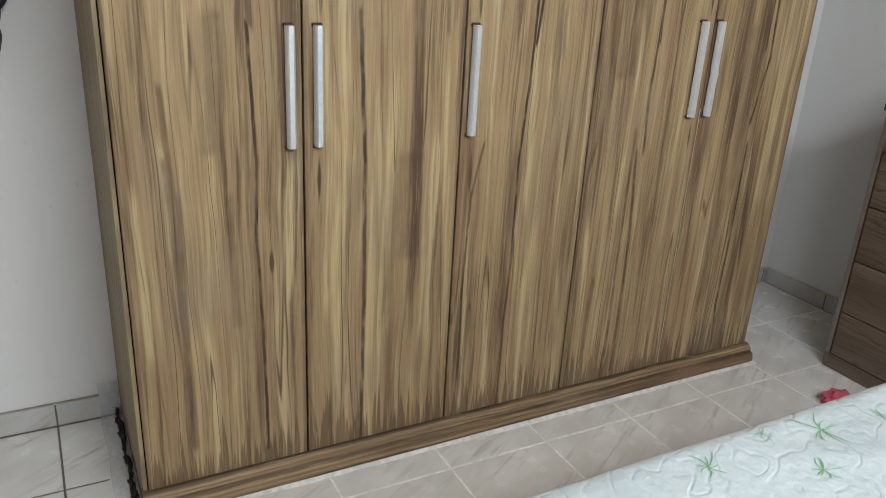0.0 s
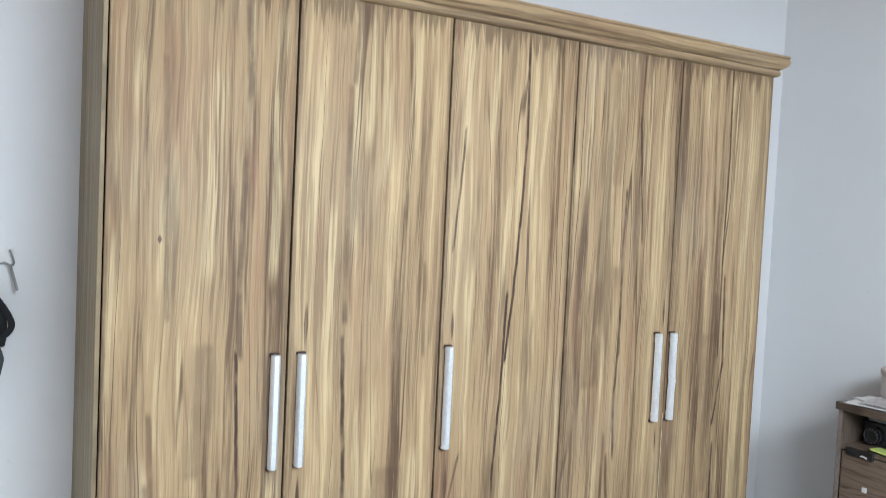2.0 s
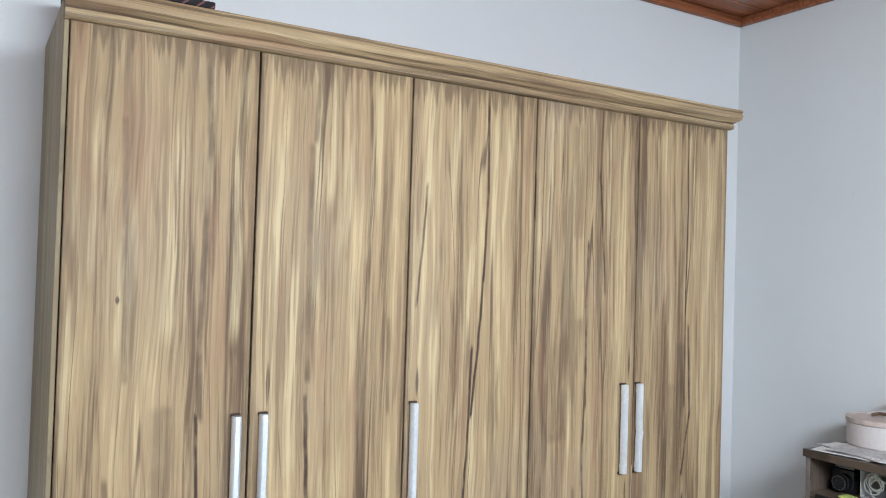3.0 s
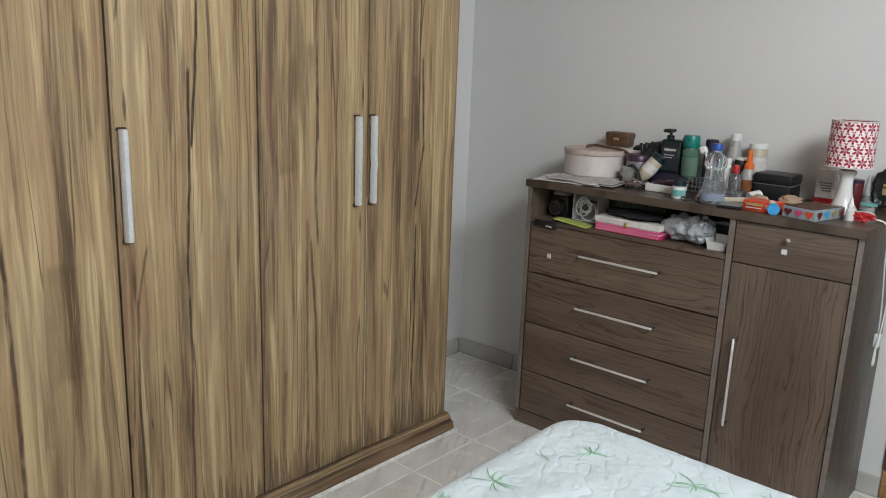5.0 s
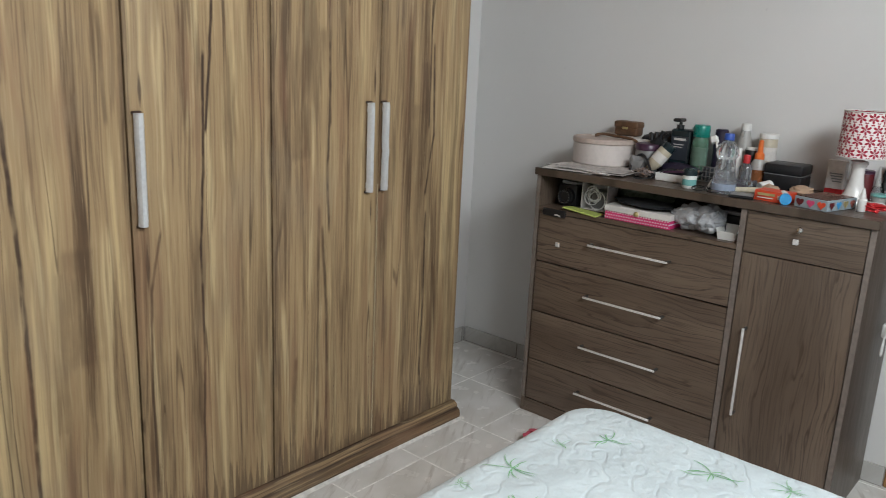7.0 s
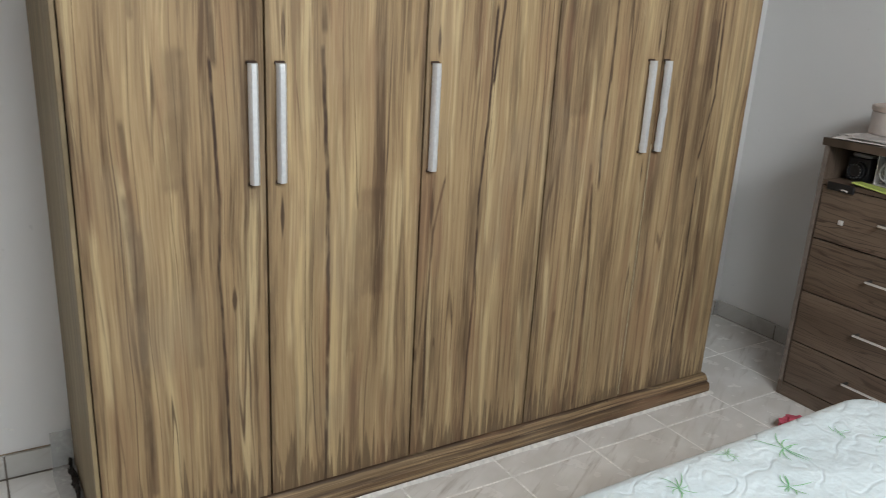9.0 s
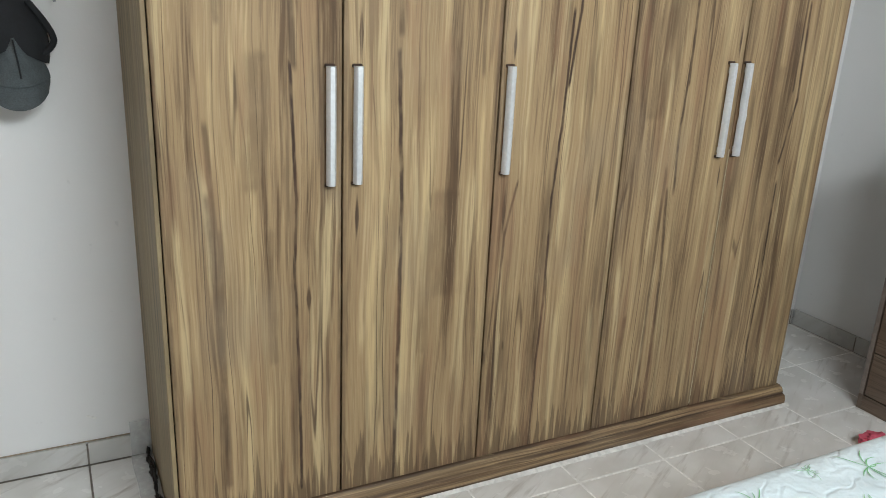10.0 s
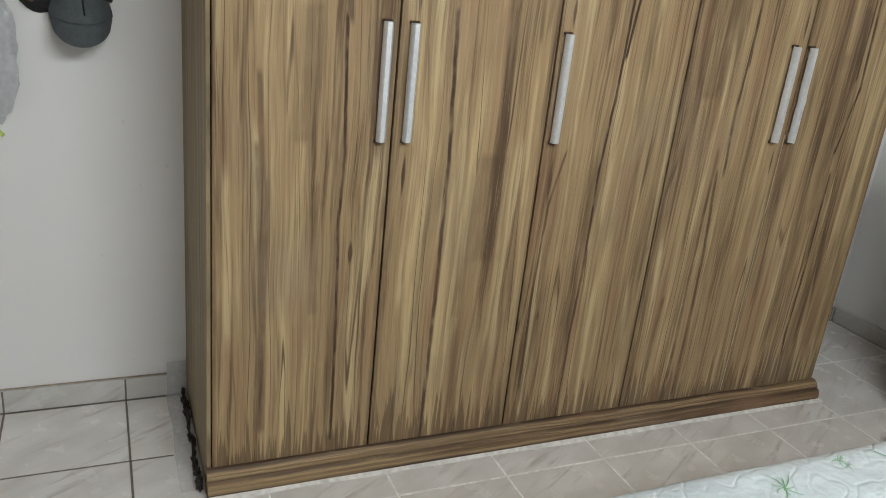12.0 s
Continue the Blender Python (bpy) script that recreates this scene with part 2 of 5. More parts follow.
    dark = n.m("MAXIMUM", n.m("MAXIMUM", line, blot), n.m("MAXIMUM", scratch, scratch2))
    if marks:
        wob = n.noise(n.join(n.m("MULTIPLY", x, 1.5), 3.0, n.m("MULTIPLY", z, 9)), 1, 3)
        xs = n.m("ADD", x, n.m("MULTIPLY", n.m("SUBTRACT", wob, 0.5), 0.008))
        press = n.noise(n.join(n.m("MULTIPLY", x, 30), 5.0, n.m("MULTIPLY", z, 12)), 1, 3)
        press = n.smooth(press, 0.3, 0.6, 0.7, 1.15)
        for x0, slope, w, strength, lo, hi in marks:
            d = n.m("ABSOLUTE", n.m("SUBTRACT", xs, n.m("ADD", x0, n.m("MULTIPLY", n.m("SUBTRACT", z, (lo + hi) / 2), slope))))
            f = n.m("MULTIPLY", n.smooth(d, w * 0.4, w * 1.5, strength, 0), n.smooth(z, lo - 0.03, lo))
            dark = n.m("MAXIMUM", dark, n.m("MULTIPLY", n.m("MULTIPLY", f, press), n.smooth(z, hi, hi + 0.03, 1, 0)))
        for x0, z0, a, b in KNOTS:
            u = n.m("DIVIDE", n.m("SUBTRACT", x, x0), a)
            v = n.m("DIVIDE", n.m("SUBTRACT", z, z0), b)
            e = n.m("ADD", n.m("MULTIPLY", u, u), n.m("ABSOLUTE", v))
            dark = n.m("MAXIMUM", dark, n.smooth(e, 0.35, 1.0, 0.85, 0))
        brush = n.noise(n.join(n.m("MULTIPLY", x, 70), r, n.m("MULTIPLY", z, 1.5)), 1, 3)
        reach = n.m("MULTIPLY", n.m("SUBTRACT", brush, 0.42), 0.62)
        # colour darkens in uneven strokes towards the door's foot and head
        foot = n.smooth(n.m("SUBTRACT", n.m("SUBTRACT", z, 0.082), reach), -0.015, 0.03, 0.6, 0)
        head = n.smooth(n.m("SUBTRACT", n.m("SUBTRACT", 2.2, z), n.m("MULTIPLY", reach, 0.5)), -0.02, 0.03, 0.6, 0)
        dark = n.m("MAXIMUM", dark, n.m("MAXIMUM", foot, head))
    # bands: dark lines in the colour, mostly laid along the moulding's creases
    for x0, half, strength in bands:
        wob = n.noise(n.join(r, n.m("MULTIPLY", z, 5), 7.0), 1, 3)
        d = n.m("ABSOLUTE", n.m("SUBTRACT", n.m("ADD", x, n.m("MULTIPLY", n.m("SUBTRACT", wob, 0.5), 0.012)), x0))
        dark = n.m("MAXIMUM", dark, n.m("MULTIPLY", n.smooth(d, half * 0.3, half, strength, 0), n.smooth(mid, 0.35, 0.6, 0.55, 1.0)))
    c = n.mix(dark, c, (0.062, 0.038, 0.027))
    haze = n.noise(n.join(n.m("MULTIPLY", x, 4), r, n.m("MULTIPLY", z, 2.5)), 1, 3)
    c = n.mix(n.smooth(haze, 0.5, 0.75, 0, 0.28), c, (0.30, 0.235, 0.17))
    stroke = n.m("MAXIMUM", n.smooth(hair, 0.56, 0.68, 0, 0.22), n.smooth(streak(150, 3, 3, 57), 0.56, 0.66, 0, 0.34))
    c = n.mix(n.m("MULTIPLY", stroke, n.smooth(broad, 0.3, 0.6, 1.0, 0.45)), c, (0.105, 0.066, 0.042))
    light = n.smooth(streak(170, 4, 3, 83), 0.57, 0.67, 0, 0.3)
    c = n.mix(light, c, (0.55, 0.41, 0.24))
    rust = n.noise(n.join(n.m("MULTIPLY", xw, 16), n.m("ADD", r, 71), n.m("MULTIPLY", z, 1.8)), 1, 3)
    c = n.mix(n.smooth(rust, 0.52, 0.70, 0, 0.4), c, (0.27, 0.145, 0.085))
    if grey:
        c = n.mix(grey, c, (0.15, 0.147, 0.10))
    n.color(c)
    n.rough(n.smooth(n.m("ADD", n.m("MULTIPLY", hair, 0.5), n.m("MULTIPLY", haze, 0.5)), 0.3, 0.7, 0.46, 0.62))
    n.bump(n.m("ADD", n.m("MULTIPLY", thin, 0.6), n.m("MULTIPLY", hair, 0.4)), 0.0012, 0.45)
    return n.mat


def laminate(name, across, along, tint=1.0):
    """Brown wood-print board with cathedral grain."""
    n = Net(name, 0.36)
    p = dict(zip("xyz", n.split(n.coord())))
    r = n.m("MULTIPLY", n.rand(), 23.0)
    x, z = p[across], p[along]
    w = n.noise(n.join(n.m("MULTIPLY", x, 5), r, n.m("MULTIPLY", z, 1.6)), 1, 3)
    xw = n.m("ADD", x, n.m("MULTIPLY", n.m("SUBTRACT", w, 0.5), 0.10))
    broad0 = n.noise(n.join(n.m("MULTIPLY", x, 20), r, n.m("MULTIPLY", z, 2.2)), 1, 3)
    rings = n.m("ABSOLUTE", n.m("SINE", n.m("ADD", n.m("MULTIPLY", xw, 150), n.m("MULTIPLY", broad0, 13))))
    fibre = n.noise(n.join(n.m("MULTIPLY", xw, 260), r, n.m("MULTIPLY", z, 7)), 1, 2)
    broad = n.noise(n.join(n.m("MULTIPLY", x, 8), r, n.m("MULTIPLY", z, 1.0)), 1, 2)
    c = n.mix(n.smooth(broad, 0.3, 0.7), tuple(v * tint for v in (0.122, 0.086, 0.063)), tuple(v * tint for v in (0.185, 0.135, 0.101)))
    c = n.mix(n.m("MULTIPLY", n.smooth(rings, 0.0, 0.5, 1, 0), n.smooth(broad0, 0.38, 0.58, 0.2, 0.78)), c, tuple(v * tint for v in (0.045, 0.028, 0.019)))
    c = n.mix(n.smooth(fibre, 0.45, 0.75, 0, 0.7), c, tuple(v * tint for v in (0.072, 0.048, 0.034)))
    n.color(c)
    n.rough(n.smooth(fibre, 0.3, 0.7, 0.3, 0.42))
    n.bump(fibre, 0.0005, 0.3)
    return n.mat


def make_wall(name, c):
    n = Net(name, 0.62)
    v = n.coord()
    big, small = n.noise(v, 1.1, 3), n.noise(v, 170, 3)
    speck = n.noise(v, 26, 2)
    col = n.mix(n.smooth(big, 0.3, 0.7), tuple(x * 0.965 for x in c), c)
    col = n.mix(n.smooth(speck, 0.74, 0.8, 0, 0.25), col, tuple(x * 0.6 for x in c))
    n.color(col).bump(n.m("ADD", small, n.m("MULTIPLY", big, 2.0)), 0.0015, 0.18)
    return n.mat


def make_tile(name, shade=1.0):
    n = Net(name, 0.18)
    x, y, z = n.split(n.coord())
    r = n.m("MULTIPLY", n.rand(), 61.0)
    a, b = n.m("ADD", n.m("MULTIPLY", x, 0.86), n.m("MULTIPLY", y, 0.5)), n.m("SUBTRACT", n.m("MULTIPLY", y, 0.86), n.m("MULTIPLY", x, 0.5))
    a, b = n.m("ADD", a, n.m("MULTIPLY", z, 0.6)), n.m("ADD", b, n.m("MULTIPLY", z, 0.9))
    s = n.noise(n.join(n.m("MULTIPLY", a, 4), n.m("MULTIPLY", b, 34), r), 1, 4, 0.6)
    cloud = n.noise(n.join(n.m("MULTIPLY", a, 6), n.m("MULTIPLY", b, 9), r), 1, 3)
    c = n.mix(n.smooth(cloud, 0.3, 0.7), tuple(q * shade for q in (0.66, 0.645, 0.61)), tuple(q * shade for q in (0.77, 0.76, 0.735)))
    c = n.mix(n.m("MULTIPLY", n.smooth(s, 0.52, 0.72, 0, 0.75), n.smooth(cloud, 0.35, 0.65, 0.3, 1)), c, (0.40, 0.365, 0.325))
    dust = n.noise(n.coord(), 14, 5)
    n.color(n.mix(n.smooth(dust, 0.5, 0.9, 0, 0.10), c, (0.42, 0.40, 0.37)))
    n.rough(n.smooth(dust, 0.3, 0.8, 0.14, 0.34))
    n.bump(cloud, 0.0006, 0.12)
    return n.mat


# last tuple offsets each door's tone: first three up, last two down
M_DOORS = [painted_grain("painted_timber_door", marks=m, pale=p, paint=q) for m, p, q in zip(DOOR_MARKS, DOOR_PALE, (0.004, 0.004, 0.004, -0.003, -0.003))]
# door streaks mixed 0.42 towards a dark grey-green
M_SIDE = painted_grain("grey_green_toned_side", across="y", fine=1.6, grey=0.42)
# bands paint crease shade at foot, groove and top joint, plus dark streaks
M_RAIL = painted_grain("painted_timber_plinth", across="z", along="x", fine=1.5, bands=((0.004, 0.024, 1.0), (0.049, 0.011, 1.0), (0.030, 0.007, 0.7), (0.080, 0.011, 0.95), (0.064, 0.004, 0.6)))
# cornice bands: grey cove line, then crease shade put into the colour
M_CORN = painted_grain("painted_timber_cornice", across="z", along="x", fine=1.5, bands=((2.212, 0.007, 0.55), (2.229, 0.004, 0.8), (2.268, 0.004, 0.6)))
M_LAM_H = laminate("brown_laminate_drawers", "z", "y")
M_LAM_V = laminate("brown_laminate_door", "y", "z")
# one laminate, shaded by face through its tint: side 0.85, top 0.62
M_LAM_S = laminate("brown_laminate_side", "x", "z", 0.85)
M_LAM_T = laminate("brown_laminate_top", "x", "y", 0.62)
M_EDGE = plain("worn_grey_brown_edge_band", (0.20, 0.165, 0.145), 0.4, grain=0.2)
# same laminate at half tint for the right side panel
M_GLOSS = laminate("glossy_dark_side", "x", "z", 0.5)
M_WALL = make_wall("white_wall_paint", (0.75, 0.745, 0.735))
M_TILE = make_tile("marbled_floor_tile")
# floor tile's base colours scaled to 0.74 for the skirting
M_SKIRT = make_tile("darker_skirting_tile", 0.74)
M_GROUT = plain("pale_grout", (0.82, 0.81, 0.78), 0.85, grain=0.2)
M_DGROUT = plain("dirty_grout", (0.16, 0.14, 0.12), 0.9, grain=0.3)
M_ALU = plain("brushed_aluminium", (0.70, 0.71, 0.72), 0.42, 0.4, grain=0.08, scale=120)
M_CREAM = plain("bare_pale_edge", (0.62, 0.52, 0.36), 0.6)
M_MOUNT = plain("brown_stained_mount", (0.05, 0.028, 0.018), 0.7, grain=0.3)
M_CHROME = plain("satin_chrome", (0.80, 0.79, 0.78), 0.32, 0.35, grain=0.01, scale=8)
M_MIRROR = plain("bright_chrome", (0.82, 0.82, 0.82), 0.12, 1.0, grain=0.01, scale=8)
M_POST = plain("dark_steel_post", (0.10, 0.095, 0.09), 0.35, 0.6)
M_DARK = plain("dark_gap", (0.02, 0.015, 0.012), 0.8)
M_CAULK = plain("white_sealant", (0.66, 0.64, 0.60), 0.7, grain=0.2)
M_FILM = plain("clear_tape_film", (0.78, 0.79, 0.78), 0.25, grain=0.1, alpha=0.45)
n = Net("varnished_pine", 0.35)
cx, cy, cz = n.split(n.coord())
g = n.noise(n.join(n.m("MULTIPLY", cx, 3), n.m("MULTIPLY", cy, 60), n.m("MULTIPLY", cz, 60)), 1, 3)
n.color(n.mix(n.smooth(g, 0.3, 0.7), (0.20, 0.062, 0.024), (0.36, 0.125, 0.052))).bump(g, 0.0006, 0.3)
M_PINE = n.mat
M_FRAME = plain("dark_door_varnish", (0.085, 0.032, 0.016), 0.3, grain=0.4, scale=25)
M_RAW = plain("bare_worn_timber", (0.36, 0.19, 0.075), 0.75, grain=0.5, scale=35)
M_BLACK = plain("black_plastic", (0.012, 0.012, 0.014), 0.4)
M_CLOTHB = plain("black_cloth", (0.012, 0.013, 0.015), 0.9, scale=300, grain=0.4)
M_CLOTHG = plain("grey_cloth", (0.072, 0.085, 0.09), 0.9, scale=300, grain=0.25)
M_WHITE = plain("white_plastic", (0.78, 0.78, 0.76), 0.35, grain=0.05)
M_PAPER = plain("off_white_paper", (0.68, 0.65, 0.62), 0.8, grain=0.12)
M_CLEAR = plain("clear_plastic", (0.86, 0.9, 0.93), 0.08, grain=0.02, transmission=0.9)
M_QBASE = plain("mattress_cloth", (0.6, 0.6, 0.58), 0.9)


# ---------------------------------------------------------------- mesh helpers
PLACE = {}


def thing(name, at, label, category, group="", kind=""):
    ob = new(name)
    ob.empty_display_size = 0.05
    ob.matrix_basis = Matrix.Translation(at)
    PLACE[ob] = Matrix.Translation(at)
    return tagged(ob, label, category, group, kind)


def mesh_of(bm, material, name, smooth=None):
    bmesh.ops.recalc_face_normals(bm, faces=bm.faces)
    me = bpy.data.meshes.new(name)
    bm.to_mesh(me)
    bm.free()
    for m in material if isinstance(material, (list, tuple)) else [material]:
        me.materials.append(m)
    if smooth is not None:
        me.shade_smooth()
        me.set_sharp_from_angle(angle=radians(smooth))
    return me


def part(name, bm, material, parent, label="", smooth=35):
    """Links a bmesh built in world places as one mesh object under a thing or a part."""
    ob = new(name, mesh_of(bm, material, name, smooth))
    ob.parent = parent
    ob.matrix_parent_inverse = PLACE.get(parent, Matrix()).inverted()
    return tagged(ob, label)


def solid(name, bm, material, label, category="", kind="", smooth=35, group=""):
    return tagged(new(name, mesh_of(bm, material, name, smooth)), label, category, group, kind)


def box(x0, x1, y0, y1, z0, z1, bevel=0.0, bm=None, seg=1, spin=None):
    made = bmesh.new()
    bmesh.ops.create_cube(made, size=1.0)
    for v in made.verts:
        v.co = Vector(((x0 + x1) / 2 + v.co.x * (x1 - x0), (y0 + y1) / 2 + v.co.y * (y1 - y0), (z0 + z1) / 2 + v.co.z * (z1 - z0)))
    if bevel:
        bmesh.ops.bevel(made, geom=made.edges[:], offset=bevel, segments=seg, affect="EDGES", profile=0.5)
    if spin:
        c = Vector(((x0 + x1) / 2, (y0 + y1) / 2, z0))
        bmesh.ops.transform(made, matrix=Matrix.Translation(c) @ pose(0, 0, 0, *spin) @ Matrix.Translation(-c), verts=made.verts)
    return add(bm, made)


def add(bm, other):
    if bm is None:
        return other
    me = bpy.data.meshes.new("tmp")
    other.to_mesh(me)
    other.free()
    bm.from_mesh(me)
    bpy.data.meshes.remove(me)
    return bm


def lathe(at, profile, seg=20, m=None, bm=None):
    """A turned body: (radius, height) pairs from bottom to top round a vertical line at the place; m tilts it."""
    made = bmesh.new()
    rings = []
    for r, z in profile:
        rings.append([made.verts.new((max(r, 1e-4) * math.cos(2 * math.pi * k / seg), max(r, 1e-4) * math.sin(2 * math.pi * k / seg), z)) for k in range(seg)])
    for a, b in zip(rings, rings[1:]):
        for k in range(seg):
            made.faces.new((a[k], a[(k + 1) % seg], b[(k + 1) % seg], b[k]))
    made.faces.new(rings[0][::-1])
    made.faces.new(rings[-1])
    bmesh.ops.transform(made, matrix=Matrix.Translation(at) @ (m or Matrix()), verts=made.verts)
    return add(bm, made)


def tube(points, r, seg=8, bm=None):
    """A round bar or cable along a smooth line through the points."""
    made = bmesh.new()
    pts = [Vector(p) for p in points]
    fine = []
    for k in range(len(pts) - 1):
        p0, p1, p2, p3 = pts[max(k - 1, 0)], pts[k], pts[k + 1], pts[min(k + 2, len(pts) - 1)]
        for j in range(6):
            t = j / 6
            fine.append(0.5 * (2 * p1 + (p2 - p0) * t + (2 * p0 - 5 * p1 + 4 * p2 - p3) * t * t + (3 * p1 - p0 - 3 * p2 + p3) * t ** 3))
    fine.append(pts[-1])
    rings, side = [], None
    for k, p in enumerate(fine):
        d = (fine[min(k + 1, len(fine) - 1)] - fine[max(k - 1, 0)]).normalized()
        side = d.cross(Vector((0.31, 0.2, 0.93))).normalized() if side is None else (side - d * side.dot(d)).normalized()
        up = d.cross(side)
        rings.append([made.verts.new(p + r * (math.cos(2 * math.pi * j / seg) * side + math.sin(2 * math.pi * j / seg) * up)) for j in range(seg)])
    for a, b in zip(rings, rings[1:]):
        for j in range(seg):
            made.faces.new((a[j], a[(j + 1) % seg], b[(j + 1) % seg], b[j]))
    made.faces.new(rings[0][::-1])
    made.faces.new(rings[-1])
    return add(bm, made)


def extrude_profile(profile, ends, axis="x"):
    """Profile points (depth y, height z) drawn out along x from ends[0] to ends[1]; an end may lean outward by the depth."""
    made = bmesh.new()
    n_cut = 24
    rows = []
    for k in range(n_cut + 1):
        f = k / n_cut
        row = []
        for y, z in profile:
            x0, x1 = ends[0](y), ends[1](y)
            x = x0 + (x1 - x0) * f
            wob = 0.0012 * noise.noise(Vector((x * 3.0, z * 20, 1.0)))
            row.append(made.verts.new((x, y + wob, z + wob)))
        rows.append(row)
    for a, b in zip(rows, rows[1:]):
        for j in range(len(profile)):
            i = (j + 1) % len(profile)
            made.faces.new((a[j], a[i], b[i], b[j]))
    made.faces.new(rows[0][::-1])
    made.faces.new(rows[-1])
    return made


def crumple(at, size, seed, amount=0.25, cuts=3, flat=0.0):
    """A crumpled soft lump of about that size standing on the place."""
    made = bmesh.new()
    bmesh.ops.create_icosphere(made, subdivisions=cuts, radius=1.0)
    for v in made.verts:
        d = v.co.normalized()
        k = 1 + amount * (noise.noise(d * 2.1 + Vector((seed, 0, 0))) + 0.7 * abs(noise.noise(d * 4.7 + Vector((0, seed, 0)))) - 0.5 * abs(noise.noise(d * 9 + Vector((0, 0, seed)))))
        v.co = Vector((d.x * size[0] / 2 * k, d.y * size[1] / 2 * k, d.z * size[2] / 2 * k))
    low = min(v.co.z for v in made.verts)
    for v in made.verts:
        z = v.co.z - low
        if flat and z < size[2] * flat:
            z = 0.0
        v.co = Vector((v.co.x + at[0], v.co.y + at[1], z + at[2]))
    return made


# ---------------------------------------------------------------- the room
X0, X1, Y0, Y1, ZC = -2.0, 2.955, -2.9, 0.55, 2.9
PITCH, TX, TY = 0.3475, -0.2, -0.145          # floor tiles

solid("wall_north", box(X0 - 0.15, X1 + 0.15, Y1, Y1 + 0.15, -0.1, ZC + 0.1), M_WALL, "white painted plaster wall behind the wardrobe", "wall", "structure")
bm = box(X0 - 0.15, WX0, Y0 - 0.15, Y0, -0.1, ZC + 0.1)
box(WX1, X1 + 0.15, Y0 - 0.15, Y0, -0.1, ZC + 0.1, bm=bm)
box(WX0, WX1, Y0 - 0.15, Y0, -0.1, WZ0, bm=bm)
box(WX0, WX1, Y0 - 0.15, Y0, WZ1, ZC + 0.1, bm=bm)
solid("wall_south", bm, M_WALL, "white painted plaster wall with a window", "wall", "structure")

bm = box(X1, X1 + 0.15, DY1, Y1, -0.1, ZC + 0.1)
box(X1, X1 + 0.15, Y0, DY0, -0.1, ZC + 0.1, bm=bm)
box(X1, X1 + 0.15, DY0, DY1, DZ, ZC + 0.1, bm=bm)
solid("wall_east", bm, M_WALL, "white painted plaster wall behind the dresser", "wall", "structure")
solid("wall_west", box(X0 - 0.15, X0, Y0, Y1, -0.1, ZC + 0.1), M_WALL, "white painted plaster wall", "wall", "structure")

# door in the east wall, its frame worn bare at the foot
door = thing("door_1", (X1, -1.9, 0), "dark varnished wooden door, closed, in a worn frame", "door", kind="structure")
part("door_leaf", box(X1 + 0.04, X1 + 0.075, DY0 + 0.045, DY1 - 0.0, 0.008, DZ - 0.045, 0.003), M_FRAME, door)
part("frame_post", box(X1 - 0.012, X1 + 0.12, DY1 + 0.002, DY1 + 0.05, 0.11, DZ + 0.05, 0.004), M_FRAME, door)
bm = box(X1 - 0.011, X1 + 0.12, DY1 + 0.003, DY1 + 0.049, 0.0, 0.108, 0.004)
for v in bm.verts:
    v.co.x += 0.008 * abs(noise.noise(v.co * 31))
part("post_foot", bm, M_RAW, door, "bare worn foot of the door post")
part("frame_post", box(X1 - 0.012, X1 + 0.12, DY0 - 0.05, DY0 + 0.04, 0.0, DZ + 0.05, 0.004), M_FRAME, door)
part("frame_head", box(X1 - 0.012, X1 + 0.12, DY0 + 0.041, DY1 + 0.001, DZ - 0.04, DZ + 0.05, 0.004), M_FRAME, door)

window = thing("window_1", ((WX0 + WX1) / 2, Y0, WZ0), "white framed window with two clear panes", "window", kind="structure")
wm = (WX0 + WX1) / 2
for a, b in ((WX0, wm), (wm, WX1)):
    bm = box(a + 0.001, a + 0.045, Y0 - 0.10, Y0 - 0.06, WZ0, WZ1, 0.003)
    box(b - 0.045, b - 0.001, Y0 - 0.10, Y0 - 0.06, WZ0, WZ1, 0.003, bm)
    box(a + 0.045, b - 0.045, Y0 - 0.10, Y0 - 0.06, WZ0, WZ0 + 0.045, 0.003, bm)
    box(a + 0.045, b - 0.045, Y0 - 0.10, Y0 - 0.06, WZ1 - 0.045, WZ1, 0.003, bm)
    fr = part("window_frame", bm, M_WHITE, window)
    pane = part("pane", box(a + 0.045, b - 0.045, Y0 - 0.083, Y0 - 0.077, WZ0 + 0.045, WZ1 - 0.045), M_CLEAR, fr)
    pane.visible_shadow = False

# boarded ceiling with a moulding round it
bm = bmesh.new()
k = Y0
while k < Y1:
    box(X0, X1, k + 0.002, min(k + 0.098, Y1), ZC, ZC + 0.02, 0.003, bm)
    k += 0.1
box(X0 - 0.1, X1 + 0.1, Y0 - 0.1, Y1 + 0.1, ZC + 0.021, ZC + 0.06, 0, bm)
solid("ceiling", bm, M_PINE, "ceiling of varnished reddish pine boards", "ceiling", "structure")
trim = thing("trim", (X1, Y1, ZC), "varnished reddish pine moulding under the ceiling", "moulding", kind="structure")
for b4 in ((X0, X1, Y1 - 0.022, Y1 - 0.001), (X0, X1, Y0 + 0.001, Y0 + 0.022), (X1 - 0.022, X1 - 0.001, Y0 + 0.023, Y1 - 0.023), (X0 + 0.001, X0 + 0.022, Y0 + 0.023, Y1 - 0.023)):
    part("moulding", box(*b4, ZC - 0.045, ZC - 0.001, 0.006, seg=2), M_PINE, trim)

# ---------------------------------------------------------------- the wardrobe
WL, WR, WTOP = -0.012, 2.222, 2.205
GAPS = [-0.001, 0.442, 0.886, 1.328, 1.766, 2.214]
ward = thing("wardrobe", (1.1, 0.27, 0), "five-door wardrobe painted in ochre and brown timber streaks", "wardrobe")
part("side_panel", box(WL, WL + 0.011, 0.008, 0.548, 0.004, 2.262, 0.0015), M_SIDE, ward, "grey-green streaked side panel")
